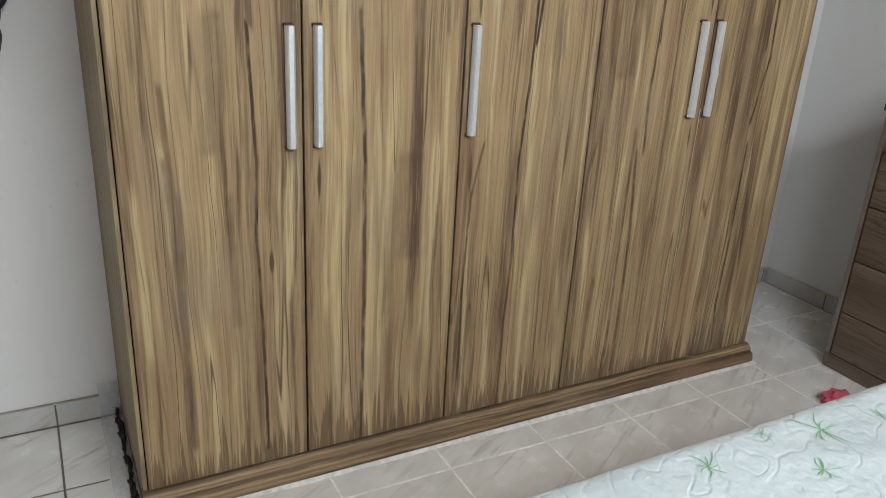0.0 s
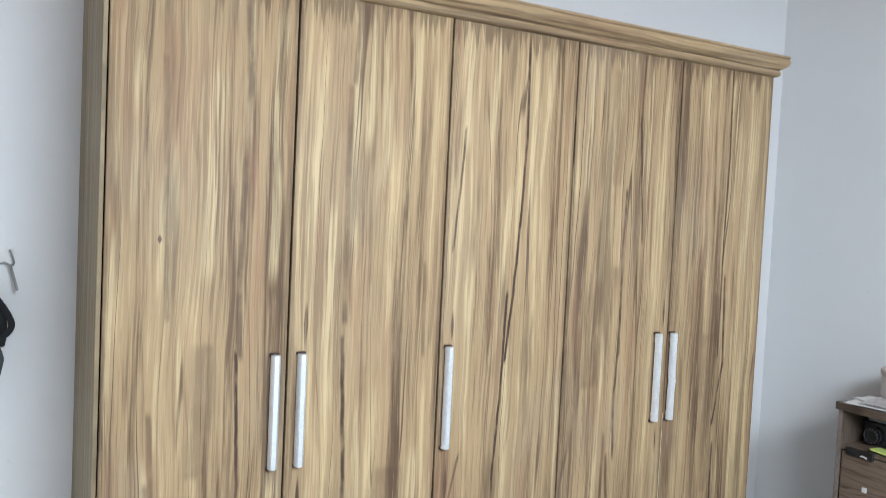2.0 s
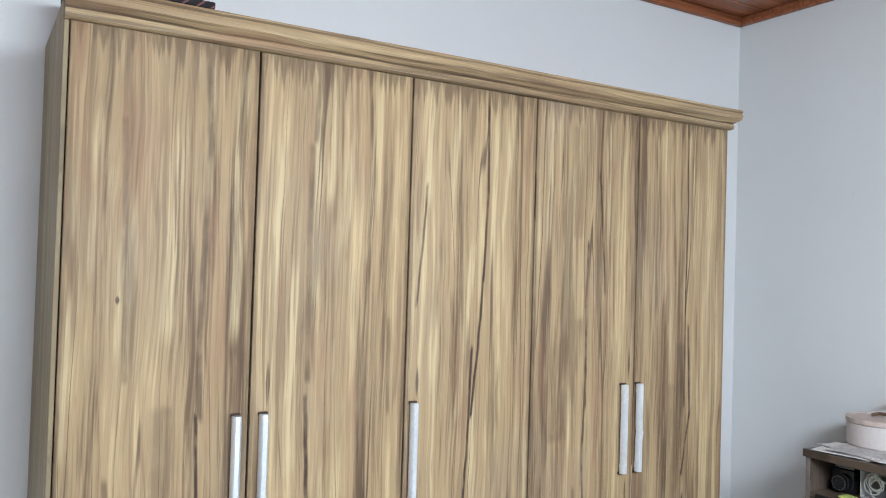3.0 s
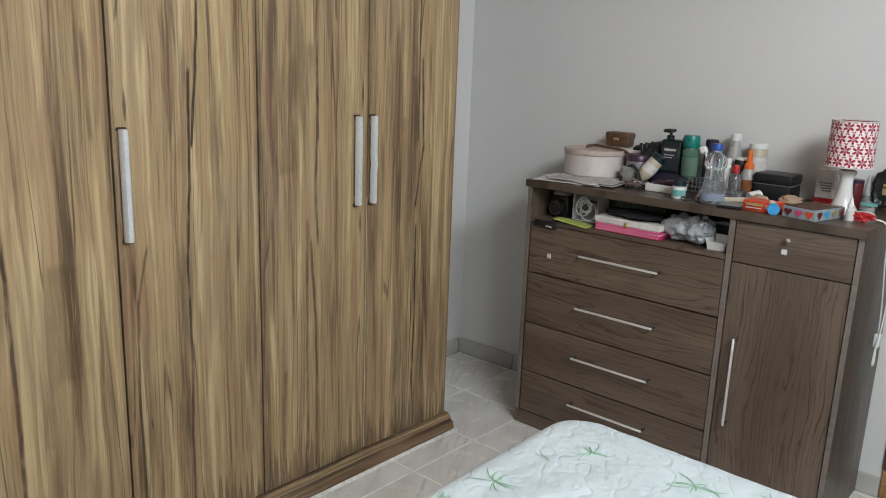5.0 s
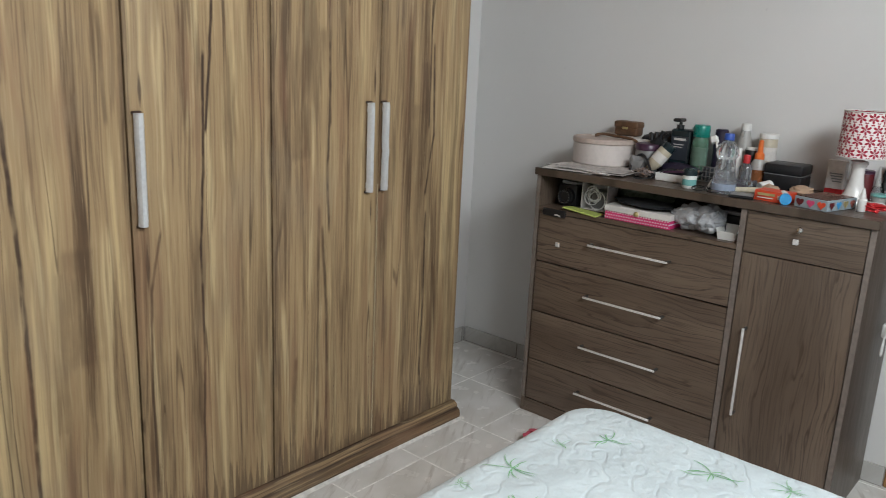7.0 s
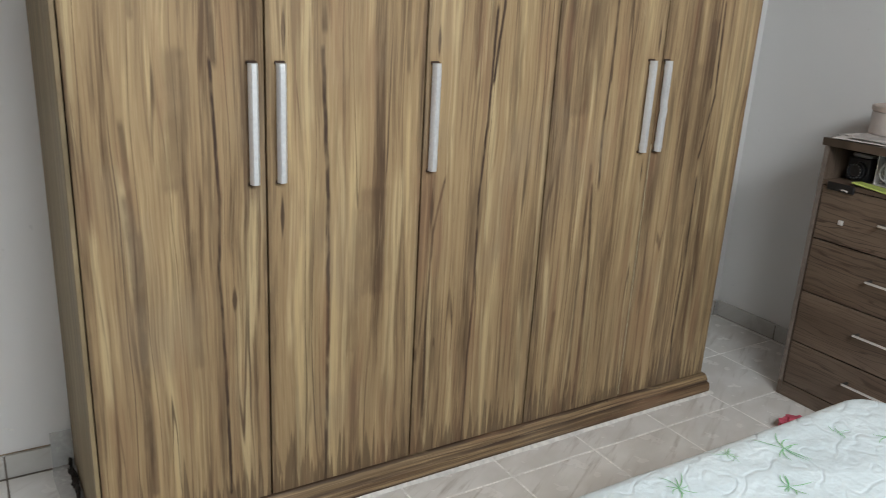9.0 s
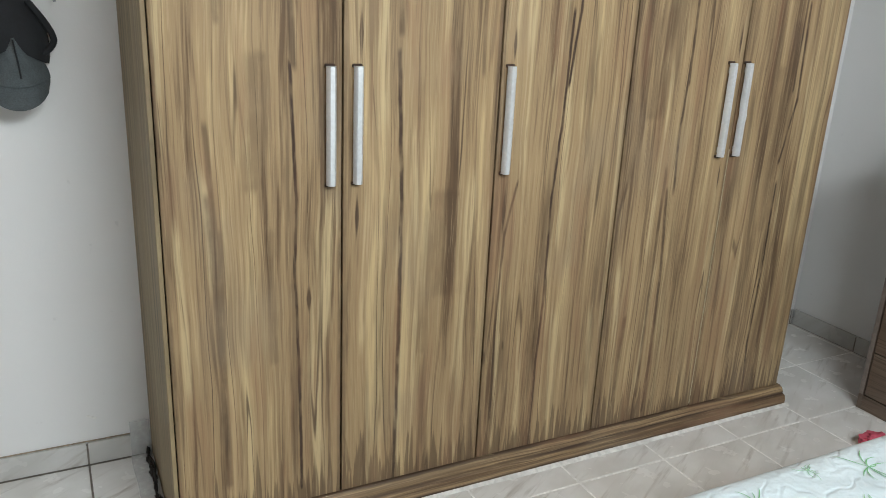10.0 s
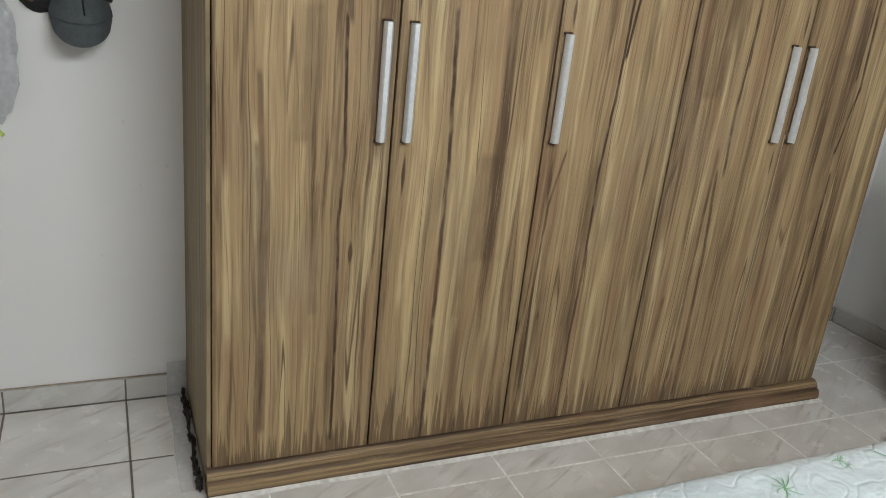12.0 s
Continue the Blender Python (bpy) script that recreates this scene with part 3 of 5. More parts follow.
part("side_panel", box(WR - 0.022, WR - 0.004, 0.024, 0.53, 0.004, 2.25, 0.0015), M_SIDE, ward)
part("top_panel", box(WL + 0.019, WR - 0.023, 0.02, 0.53, 2.232, 2.25, 0.001), M_CORN, ward)
# inner boards coloured near black, so the door gaps look shaded
part("back_board", box(WL + 0.019, WR - 0.023, 0.5, 0.512, 0.08, 2.23), M_DARK, ward)
part("bottom_board", box(WL + 0.019, WR - 0.023, 0.024, 0.499, 0.07, 0.085), M_DARK, ward)
for g in GAPS[1:-1]:
    part("partition", box(g - 0.009, g + 0.009, 0.024, 0.499, 0.086, 2.231), M_DARK, ward)
HANDLES = [(0.408, 0), (0.478, 1), (0.912, 2), (1.713, 3), (1.781, 4)]


def wardrobe_handle(x, parent, worn):
    """A flat pull with turned-in ends on two posts."""
    z0, z1 = 0.992, 1.284
    if x > 1.5:
        z0, z1 = 1.0, 1.294
    made = bmesh.new()
    prof = [(-0.012, -0.010), (-0.0105, -0.021), (-0.006, -0.027), (0.005, -0.027), (0.0105, -0.021), (0.012, -0.010), (0.007, -0.010), (-0.007, -0.010)]
    rows = []
    for k in range(21):
        f = k / 20
        end = min(f, 1 - f) * 20
        s = 0.97 if end < 0.5 else 1.0
        dent = 0.0
        if worn:
            dent = 0.0035 * max(0, 1 - abs(f - 0.45) * 14) + 0.0015 * noise.noise(Vector((f * 9, 2, 1)))
        rows.append([made.verts.new((x + px * s + dent, py + (0.001 if end < 0.5 else 0), z0 + (z1 - z0) * f)) for px, py in prof])
    for a, b in zip(rows, rows[1:]):
        for j in range(len(prof)):
            i = (j + 1) % len(prof)
            made.faces.new((a[j], a[i], b[i], b[j]))
    made.faces.new(rows[0][::-1])
    made.faces.new(rows[-1])
    for zz in (z0 + 0.012, z1 - 0.03):
        box(x - 0.006, x + 0.006, -0.0115, 0.0, zz, zz + 0.018, 0.001, made)
    for zz in (z0 - 0.005, z1 - 0.004):
        part("mount", box(x - 0.0135, x + 0.0115, -0.009, -0.0002, zz, zz + 0.009, 0.002), M_MOUNT, parent, "dark stained handle mount")
    h = part("handle", made, M_ALU, parent, "dented aluminium pull handle" if worn else "aluminium pull handle", 40)
    return h


part("edge_strip", box(1.7642, 1.7656, -0.0006, 0.018, 0.09, 1.02), M_CREAM, ward, "bare pale edge of a door")
for k in range(5):
    a, b = GAPS[k] + 0.0027, GAPS[k + 1] - 0.0027
    bm = box(a, b, 0.0, 0.019, 0.082, WTOP - 0.002, 0.0018, seg=2)
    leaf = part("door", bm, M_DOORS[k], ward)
    for hx, owner in HANDLES:
        if owner == k:
            wardrobe_handle(hx, leaf, k == 4)

bm = extrude_profile([(0.02, 0.001), (-0.030, 0.001), (-0.031, 0.022), (-0.028, 0.042), (-0.019, 0.050), (-0.020, 0.055), (-0.016, 0.068), (-0.006, 0.079), (0.02, 0.081)],
                     (lambda y: WL - 0.002, lambda y: WR + max(0, -y) * 0.5))
part("plinth", bm, M_RAIL, ward, "moulded plinth with dark streaks and crease shade in its colour")
bm = extrude_profile([(0.024, WTOP), (-0.004, WTOP), (-0.012, WTOP + 0.004), (-0.014, WTOP + 0.014), (-0.010, WTOP + 0.024), (-0.018, WTOP + 0.028), (-0.032, WTOP + 0.038), (-0.036, WTOP + 0.052), (-0.032, WTOP + 0.061), (-0.036, WTOP + 0.066), (-0.034, WTOP + 0.072), (0.024, WTOP + 0.072)],
                     (lambda y: WL, lambda y: WR - 0.006 + max(0, -y)))
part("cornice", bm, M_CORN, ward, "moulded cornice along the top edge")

# striped box lying on top of the wardrobe
n = Net("striped_dark_cloth", 0.8)
sx, sy, sz = n.split(n.coord())
st = n.m("FRACT", n.m("MULTIPLY", n.m("ADD", sx, n.m("MULTIPLY", sz, -1.2)), 26))
n.color(n.mix(n.smooth(st, 0.78, 0.84), (0.016, 0.014, 0.016), (0.22, 0.09, 0.085))).bump(n.noise(n.coord(), 200), 0.001, 0.4)
case = thing("storage_box", (0.2, 0.36, 2.25), "dark cloth storage box with thin reddish diagonal stripes on the wardrobe", "box")
part("body", box(0.02, 0.382, 0.25, 0.47, 2.2505, 2.366, 0.006, seg=2), n.mat, case)
part("lid", box(0.016, 0.386, 0.246, 0.474, 2.3665, 2.386, 0.004, seg=2), n.mat, case)

# sealant along the plinth and torn film at its side
bm = bmesh.new()
cols = []
for k in range(61):
    x = WL - 0.03 + (WR + 0.06 - WL) * k / 60
    w = 0.007 + 0.006 * noise.noise(Vector((x * 5, 0.3, 0))) + 0.002 * noise.noise(Vector((x * 17, 4, 0)))
    cols.append([bm.verts.new((x, -0.0305, 0.0095)), bm.verts.new((x, -0.034 - w * 0.5, 0.0055)), bm.verts.new((x, -0.034 - w, 0.0004))])
for a, b in zip(cols, cols[1:]):
    bm.faces.new((a[0], b[0], b[1], a[1]))
    bm.faces.new((a[1], b[1], b[2], a[2]))
solid("sealant_strip", bm, M_CAULK, "uneven white sealant where plinth meets floor", "sealant", "structure")
bm = bmesh.new()
cols = []
for k in range(31):
    y = 0.02 + 0.52 * k / 30
    w = 0.062 + 0.012 * noise.noise(Vector((y * 6, 7.3, 0)))
    h = 0.0006 + 0.0012 * abs(noise.noise(Vector((y * 15, 1, 2))))
    cols.append([bm.verts.new((WL - 0.004, y, 0.012 + h)), bm.verts.new((WL - 0.014, y, 0.001 + h)), bm.verts.new((WL - w, y, 0.0008 + h))])
for a, b in zip(cols, cols[1:]):
    bm.faces.new((a[0], b[0], b[1], a[1]))
    bm.faces.new((a[1], b[1], b[2], a[2]))
film = thing("tape_film", (WL, 0.3, 0), "torn clear tape film with dark scraps along the wardrobe side", "tape")
part("floor_film", bm, M_FILM, film)
part("wall_film", box(WL - 0.062, WL - 0.003, 0.5375, 0.5385, 0.004, 0.125), M_FILM, film)
rng = random.Random(5)
for k in range(12):
    y = 0.03 + 0.49 * (k / 11) ** 0.9
    bm = crumple((WL - 0.012 - 0.008 * rng.random(), y, 0.001), (0.008 + 0.010 * rng.random(), 0.025 + 0.035 * rng.random(), 0.010 + 0.022 * rng.random()), k * 1.7, 0.9, 3)
    part("dark_scrap", bm, M_DARK, film)

# ---------------------------------------------------------------- the dresser
DXF, DXB = 2.5, 2.945
DYL, DYR, DDL, DDR = -0.147, -1.376, -0.965, -0.985
DT = 1.038
dres = thing("dresser", (2.72, -0.76, 0), "brown wood-print dresser with drawers, cupboard door and open shelf", "dresser")
bm = box(DXF - 0.012, DXB, DYR - 0.006, DYL + 0.006, DT - 0.028, DT, 0.0015)
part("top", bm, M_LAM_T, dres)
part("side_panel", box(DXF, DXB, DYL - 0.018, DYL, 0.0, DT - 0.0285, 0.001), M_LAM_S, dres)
part("side_panel", box(DXF, DXB, DYR, DYR + 0.018, 0.0, DT - 0.0285, 0.001), M_GLOSS, dres, "glossy dark brown side panel")
part("divider", box(DXF, DXB - 0.01, DDR, DDL, 0.06, DT - 0.0285, 0.001), M_LAM_V, dres)
for a, b in ((DDR + 0.0005, DDL - 0.0005), (DYL - 0.0175, DYL - 0.0005), (DYR + 0.0005, DYR + 0.0175)):
    part("edge_band", box(DXF - 0.0012, DXF - 0.0001, a, b, 0.062, DT - 0.03, 0.0003), M_EDGE, dres, "worn greyish edge band")
part("shelf", box(DXF, DXB - 0.01, DDL + 0.0005, DYL - 0.0185, 0.868, 0.885, 0.001), M_LAM_H, dres)
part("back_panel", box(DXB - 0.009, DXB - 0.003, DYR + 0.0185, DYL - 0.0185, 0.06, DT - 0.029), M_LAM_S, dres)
part("kickboard", box(DXF + 0.001, DXF + 0.018, DYR + 0.0185, DYL - 0.0185, 0.0, 0.058, 0.001), M_LAM_H, dres)
# near-black sheet added behind drawers and door to stand for shade in gaps
part("shadow_board", box(DXF + 0.03, DXF + 0.036, DYR + 0.0185, DYL - 0.0185, 0.06, 0.866), M_DARK, dres, "unseen dark board added behind the fronts as gap shade")


def bar_handle(a, b, parent):
    """A slim square bar on two dark posts, from a to b."""
    made = bmesh.new()
    a, b = Vector(a), Vector(b)
    if abs(a.z - b.z) > 0.1:
        box(a.x, a.x + 0.007, a.y - 0.0037, a.y + 0.0037, min(a.z, b.z), max(a.z, b.z), 0.0012, made)
        bars = len(made.faces)
        for zz in (min(a.z, b.z), max(a.z, b.z) - 0.010):
            box(a.x + 0.0072, DXF + 0.001, a.y - 0.0036, a.y + 0.0036, zz, zz + 0.010, 0.0006, made)
    else:
        box(a.x, a.x + 0.007, min(a.y, b.y), max(a.y, b.y), a.z - 0.0037, a.z + 0.0037, 0.0012, made)
        bars = len(made.faces)
        for yy in (min(a.y, b.y), max(a.y, b.y) - 0.010):
            box(a.x + 0.0072, DXF + 0.001, yy, yy + 0.010, a.z - 0.0036, a.z + 0.0036, 0.0006, made)
    for k, f in enumerate(made.faces):
        f.material_index = 1 if k >= bars else 0
    return part("handle", made, [M_CHROME, M_POST], parent, "satin chrome bar handle on dark posts", 40)


DRAWERS = [(0.665, 0.866, 0.777), (0.453, 0.661, 0.570), (0.243, 0.449, 0.365), (0.063, 0.239, 0.169)]
for k, (z0, z1, zh) in enumerate(DRAWERS):
    dr = part("drawer", box(DXF + 0.001, DXF + 0.019, DDL + 0.003, DYL - 0.0235, z0, z1 - 0.0015, 0.001), M_LAM_H, dres)
    bar_handle((DXF - 0.033, -0.416, zh), (DXF - 0.033, -0.742, zh), dr)
    if k == 0:
        part("lock_plate", box(DXF - 0.006, DXF + 0.001, -0.276, -0.258, 0.736, 0.754, 0.002), M_CHROME, dr)
dr = part("drawer", box(DXF + 0.001, DXF + 0.019, DYR + 0.021, DDR - 0.003, 0.868, DT - 0.0315, 0.001), M_LAM_H, dres)
part("knob", lathe((DXF, -1.162, 0.972), [(0.004, 0), (0.004, 0.008), (0.009, 0.012), (0.0105, 0.017), (0.008, 0.021), (0.002, 0.023)], 16, pose(0, 0, 0, 0, -90, 0)), M_MIRROR, dr)
part("lock_plate", box(DXF - 0.006, DXF + 0.001, -1.159, -1.141, 0.920, 0.938, 0.002), M_CHROME, dr)
cup = part("cupboard_door", box(DXF + 0.001, DXF + 0.019, DYR + 0.021, DDR - 0.003, 0.062, 0.864, 0.001), M_LAM_V, dres)
bar_handle((DXF - 0.033, -1.037, 0.298), (DXF - 0.033, -1.037, 0.614), cup)

# ---------------------------------------------------------------- the bed
BX0, BX1, BY0, BY1, BZ = 0.31, 1.715, -2.8, -0.893, 0.56
bed = thing("bed", ((BX0 + BX1) / 2, (BY0 + BY1) / 2, 0), "double bed with a plain pale mattress on a low base", "bed")
part("base", box(BX0 + 0.03, BX1 - 0.03, BY0 + 0.03, BY1 - 0.03, 0.06, 0.28, 0.01), M_CLOTHB, bed, "dark cloth bed base")
part("mattress", box(BX0 + 0.02, BX1 - 0.02, BY0 + 0.02, BY1 - 0.02, 0.281, BZ - 0.03, 0.02, seg=3), M_QBASE, bed)
for lx in (BX0 + 0.1, BX1 - 0.1):
    for ly in (BY0 + 0.1, BY1 - 0.1):
        part("leg", lathe((lx, ly, 0), [(0.018, 0), (0.025, 0.06)], 12), M_BLACK, bed)

n = Net("white_quilted_cloth", 0.85)
v = n.coord()
w1, w2 = n.noise(v, 5, 3), n.noise(v, 500, 2)
qx, qy, qz = n.split(v)
qa, qb = n.m("ADD", n.m("MULTIPLY", qx, 0.8), n.m("MULTIPLY", qy, 0.6)), n.m("SUBTRACT", n.m("MULTIPLY", qy, 0.8), n.m("MULTIPLY", qx, 0.6))
turns = n.m("PINGPONG", n.m("ADD", n.m("MULTIPLY", n.noise(n.join(n.m("MULTIPLY", qa, 9), n.m("MULTIPLY", qb, 13), 0.0), 1, 1.2), 5.0), n.m("MULTIPLY", qb, 9.0)), 0.5)
seam = n.smooth(turns, 0.0, 0.24)
# crease shade along the seams is mixed into the cloth colour
n.color(n.mix(n.m("MULTIPLY", n.smooth(w1, 0.3, 0.7), n.smooth(seam, 0.0, 0.5, 0.6, 1.0)), (0.57, 0.655, 0.685), (0.68, 0.77, 0.80)))
n.bump(n.m("ADD", n.m("ADD", n.m("MULTIPLY", seam, 0.34), n.m("MULTIPLY", n.noise(v, 34, 3), 1.4)), n.m("MULTIPLY", w2, 0.12)), 0.006, 0.7)
n.b.inputs["Sheen Weight"].default_value = 0.15
M_QUILT = n.mat
n = Net("green_print", 0.85)
n.color(n.mix(n.noise(n.coord(), 40, 2), (0.10, 0.38, 0.14), (0.36, 0.62, 0.38)))
M_GREEN = n.mat
CR, ROLL = 0.11, 0.05


def edge_gap(x, y):
    """Distance inside the rounded outline of the quilt; below nought outside."""
    hx, hy = (BX1 - BX0) / 2, (BY1 - BY0) / 2
    qx, qy = abs(x - (BX0 + BX1) / 2) - hx + CR, abs(y - (BY0 + BY1) / 2) - hy + CR
    return CR - (math.hypot(max(qx, 0), max(qy, 0)) + min(max(qx, qy), 0))


def quilt_height(x, y):
    """Top of the quilt with soft folds."""
    d = max(edge_gap(x, y), 0.0)
    drop = 0.0
    if d < ROLL:
        drop = ROLL * (1 - math.sqrt(max(0, 1 - ((ROLL - d) / ROLL) ** 2))) * 0.6
    fold = 0.003 * noise.noise(Vector((x * 2.3, y * 4.0, 5))) + 0.0025 * noise.noise(Vector((x * 9, y * 14, 8)))
    rim = 0.006 * max(0.0, 1 - abs(d - 0.16) / 0.12) * noise.noise(Vector((x * 5 + y * 9, y * 6 - x * 2, 3)))
    return BZ - drop + fold + rim


def make_quilt():
    made = bmesh.new()
    step = 0.009
    nx, ny = int((BX1 - BX0) / step), int((BY1 - BY0) / step)
    grid = {}
    for i in range(nx + 1):
        for j in range(ny + 1):
            x, y = BX0 + (BX1 - BX0) * i / nx, BY0 + (BY1 - BY0) * j / ny
            if edge_gap(x, y) > -step * 0.75:
                grid[i, j] = made.verts.new((x, y, quilt_height(x, y)))
    for (i, j) in list(grid):
        c = [grid.get(k) for k in ((i, j), (i + 1, j), (i + 1, j + 1), (i, j + 1))]
        if all(c):
            made.faces.new(c)
    rim = [e for e in made.edges if e.is_boundary]
    out = bmesh.ops.extrude_edge_only(made, edges=rim)
    low = [g for g in out["geom"] if isinstance(g, bmesh.types.BMVert)]
    for v in low:
        v.co.z = 0.3
        c = Vector(((BX0 + BX1) / 2, (BY0 + BY1) / 2, 0))
        a = math.atan2(v.co.y - c.y, v.co.x - c.x)
        v.co += Vector((math.cos(a), math.sin(a), 0)) * (0.012 + 0.012 * noise.noise(Vector((v.co.x * 9, v.co.y * 9, 0))))
    return made


quilt = thing("quilt", ((BX0 + BX1) / 2, (BY0 + BY1) / 2, BZ), "white quilted cover with printed green leaf sprigs on the bed", "quilt")
part("cloth", make_quilt(), M_QUILT, quilt, smooth=60)


def sprig(cx, cy, turn, seed, size=1.0):
    """Thin curved leaf blades printed round one point of the quilt."""
    made = bmesh.new()
    rg = random.Random(seed)
    for k in range(9):
        a = turn + rg.uniform(-0.4, 0.4) + 2 * math.pi * k / 9
        length, bend = size * rg.uniform(0.025, 0.07), rg.uniform(-1.8, 1.8)
        x, y, prev = cx, cy, None
        for s in range(9):
            f = s / 8
            w = 0.0010 * size * (0.35 + math.sin(math.pi * min(1, f * 0.9 + 0.08)))
            px, py = -math.sin(a), math.cos(a)
            row = []
            for sg in (-1, 1):
                vx, vy = x + px * w * sg, y + py * w * sg
                row.append(made.verts.new((vx, vy, quilt_height(vx, vy) + 0.0016)))
            if prev:
                made.faces.new((prev[0], prev[1], row[1], row[0]))
            prev = row
            x, y = x + math.cos(a) * length / 8, y + math.sin(a) * length / 8
            a += bend / 8
    return made


SPRIGS = [(1.255, -0.985, 0.3, 1), (1.53, -1.07, 1.0, 1), (1.565, -1.32, 0.5, 1.15), (1.62, -1.48, 2.0, 0.8), (1.12, -0.945, 0.4, 0.6), (1.43, -1.0, 2.2, 0.5),
          (1.14, -1.08, 1.7, 0.9), (0.93, -0.985, 0.8, 0.8), (0.97, -1.25, 0.2, 1), (1.3, -1.32, 2.4, 0.9), (0.7, -1.05, 1.1, 0.9), (1.25, -1.6, 0.1, 1), (0.6, -1.4, 2.0, 1), (0.9, -1.75, 1.4, 1)]
for k, (cx, cy, turn, size) in enumerate(SPRIGS):
    part("printed_sprig", sprig(cx, cy, turn, k + 3, size), M_GREEN, quilt, "green leaf sprig print")

# ---------------------------------------------------------------- things on the dresser top
TOP = DT + 0.0005


def col(name, c, rough=0.35, **k):
    return plain(name, c, rough, **k)


C_CREAM = col("cream_card", (0.62, 0.56, 0.53), 0.55, grain=0.05)
C_ROSE = col("dusty_rose_card", (0.52, 0.42, 0.37), 0.55, grain=0.08)
C_LEATHER = col("brown_leather", (0.12, 0.06, 0.03), 0.5, grain=0.3)
C_PURPLE = col("purple_plastic", (0.06, 0.022, 0.05), 0.35)
C_DKPURP = col("dark_violet_plastic", (0.022, 0.016, 0.038), 0.45)
C_TEAL = col("teal_plastic", (0.0, 0.21, 0.17), 0.3)
C_PTEAL = col("pale_teal_plastic", (0.16, 0.40, 0.38), 0.35)
C_GREENC = col("green_tinted_plastic", (0.16, 0.33, 0.23), 0.12, transmission=0.5)
C_SAGE = col("grey_green_label", (0.13, 0.22, 0.17), 0.4)
C_INK = col("blue_black_label", (0.035, 0.042, 0.055), 0.4)
C_PUMP = col("bottle_green_black", (0.012, 0.025, 0.03), 0.25)
C_BLUE = col("blue_cap", (0.02, 0.08, 0.38), 0.35)
C_SKY = col("bright_blue_cap", (0.03, 0.30, 0.62), 0.35)
C_ORANGE = col("orange_cap", (0.75, 0.16, 0.03), 0.35)
C_RED = col("red_plastic", (0.52, 0.025, 0.03), 0.35)
C_REDBOX = col("red_orange_card", (0.70, 0.075, 0.03), 0.4)
C_MAROON = col("maroon_tin", (0.12, 0.014, 0.018), 0.35)
C_IVORY = col("ivory_bottle", (0.52, 0.46, 0.35), 0.35)
C_GOLD = col("dull_gold", (0.52, 0.42, 0.20), 0.4, metallic=0.5)
C_MILK = col("milky_plastic", (0.52, 0.51, 0.49), 0.3, grain=0.05, transmission=0.25)
C_BROWNP = col("amber_plastic", (0.22, 0.08, 0.03), 0.25)
C_GREY = col("grey_plastic", (0.22, 0.22, 0.22), 0.4)
C_SKIN = col("beige_cloth", (0.42, 0.29, 0.20), 0.8)
C_LIME = col("lime_paper", (0.52, 0.62, 0.16), 0.6)
C_CERAMIC = col("white_ceramic", (0.78, 0.77, 0.75), 0.12, grain=0.03)
M_OLDPAPER = col("worn_grey_paper", (0.50, 0.47, 0.45), 0.8, grain=0.25)
C_BAG = col("thin_white_plastic_bag", (0.54, 0.55, 0.57), 0.3, grain=0.15, alpha=0.68)
C_SILVER = col("silver_wrap", (0.38, 0.33, 0.32), 0.25, metallic=0.8, scale=200, grain=0.3)


def paper_stack():
    t = thing("paper_stack", (2.62, -0.33, TOP), "loose pile of off-white papers on the dresser", "papers")
    rg = random.Random(2)
    for k in range(5):
        x, y = 2.62 + rg.uniform(-0.02, 0.03), -0.33 + rg.uniform(-0.05, 0.06)
        part("sheet", box(x - 0.10, x + 0.11, y - 0.14, y + 0.13, TOP + 0.0032 * k, TOP + 0.0032 * k + 0.0026, spin=(0, 0, rg.uniform(-22, 22))), (M_OLDPAPER, M_PAPER)[k % 2], t)
    return TOP + 0.0165


zp = paper_stack()
hb = thing("hat_box", (2.755, -0.287, zp), "round cream card box with a dusty rose rim", "box")
part("box_wall", lathe((2.755, -0.287, zp), [(0.120, 0.0), (0.123, 0.004), (0.123, 0.080), (0.120, 0.083)], 48), C_CREAM, hb)
part("lid", lathe((2.755, -0.287, zp + 0.0835), [(0.125, 0.0), (0.127, 0.002), (0.127, 0.016), (0.124, 0.019), (0.116, 0.0195), (0.111, 0.016)], 48), C_ROSE, hb, "dusty rose lid rim")
part("strap", tube([(2.74, -0.25, zp + 0.107), (2.76, -0.275, zp + 0.114), (2.77, -0.33, zp + 0.110), (2.765, -0.385, zp + 0.108), (2.76, -0.425, zp + 0.098), (2.75, -0.44, zp + 0.075)], 0.0062), C_LEATHER, hb, "dark leather strap on the lid")

cb = thing("card_box", (2.87, -0.52, TOP), "cream card box against the wall", "box")
part("body", box(2.80, 2.94, -0.475, -0.20, TOP, TOP + 0.108, 0.003), C_CREAM, cb)
part("lid", box(2.797, 2.943, -0.478, -0.197, TOP + 0.1085, TOP + 0.122, 0.003), M_PAPER, cb)
wl = thing("leather_case", (2.88, -0.32, TOP + 0.123), "small worn brown leather case with a metal clasp on a box", "case")
part("body", box(2.855, 2.915, -0.372, -0.268, TOP + 0.1228, TOP + 0.166, 0.010, seg=3), C_LEATHER, wl)
part("flap", box(2.852, 2.918, -0.374, -0.266, TOP + 0.1535, TOP + 0.181, 0.008, seg=3), C_LEATHER, wl)
part("clasp", box(2.848, 2.852, -0.332, -0.308, TOP + 0.150, TOP + 0.160, 0.001), C_GOLD, wl)
tn = thing("round_tin", (2.85, -0.42, TOP + 0.123), "flat round purple tin with a pale band", "tin")
part("body", lathe((2.76, -0.478, TOP), [(0.045, 0), (0.047, 0.004), (0.047, 0.085), (0.045, 0.09)], 28), C_GREY, tn)
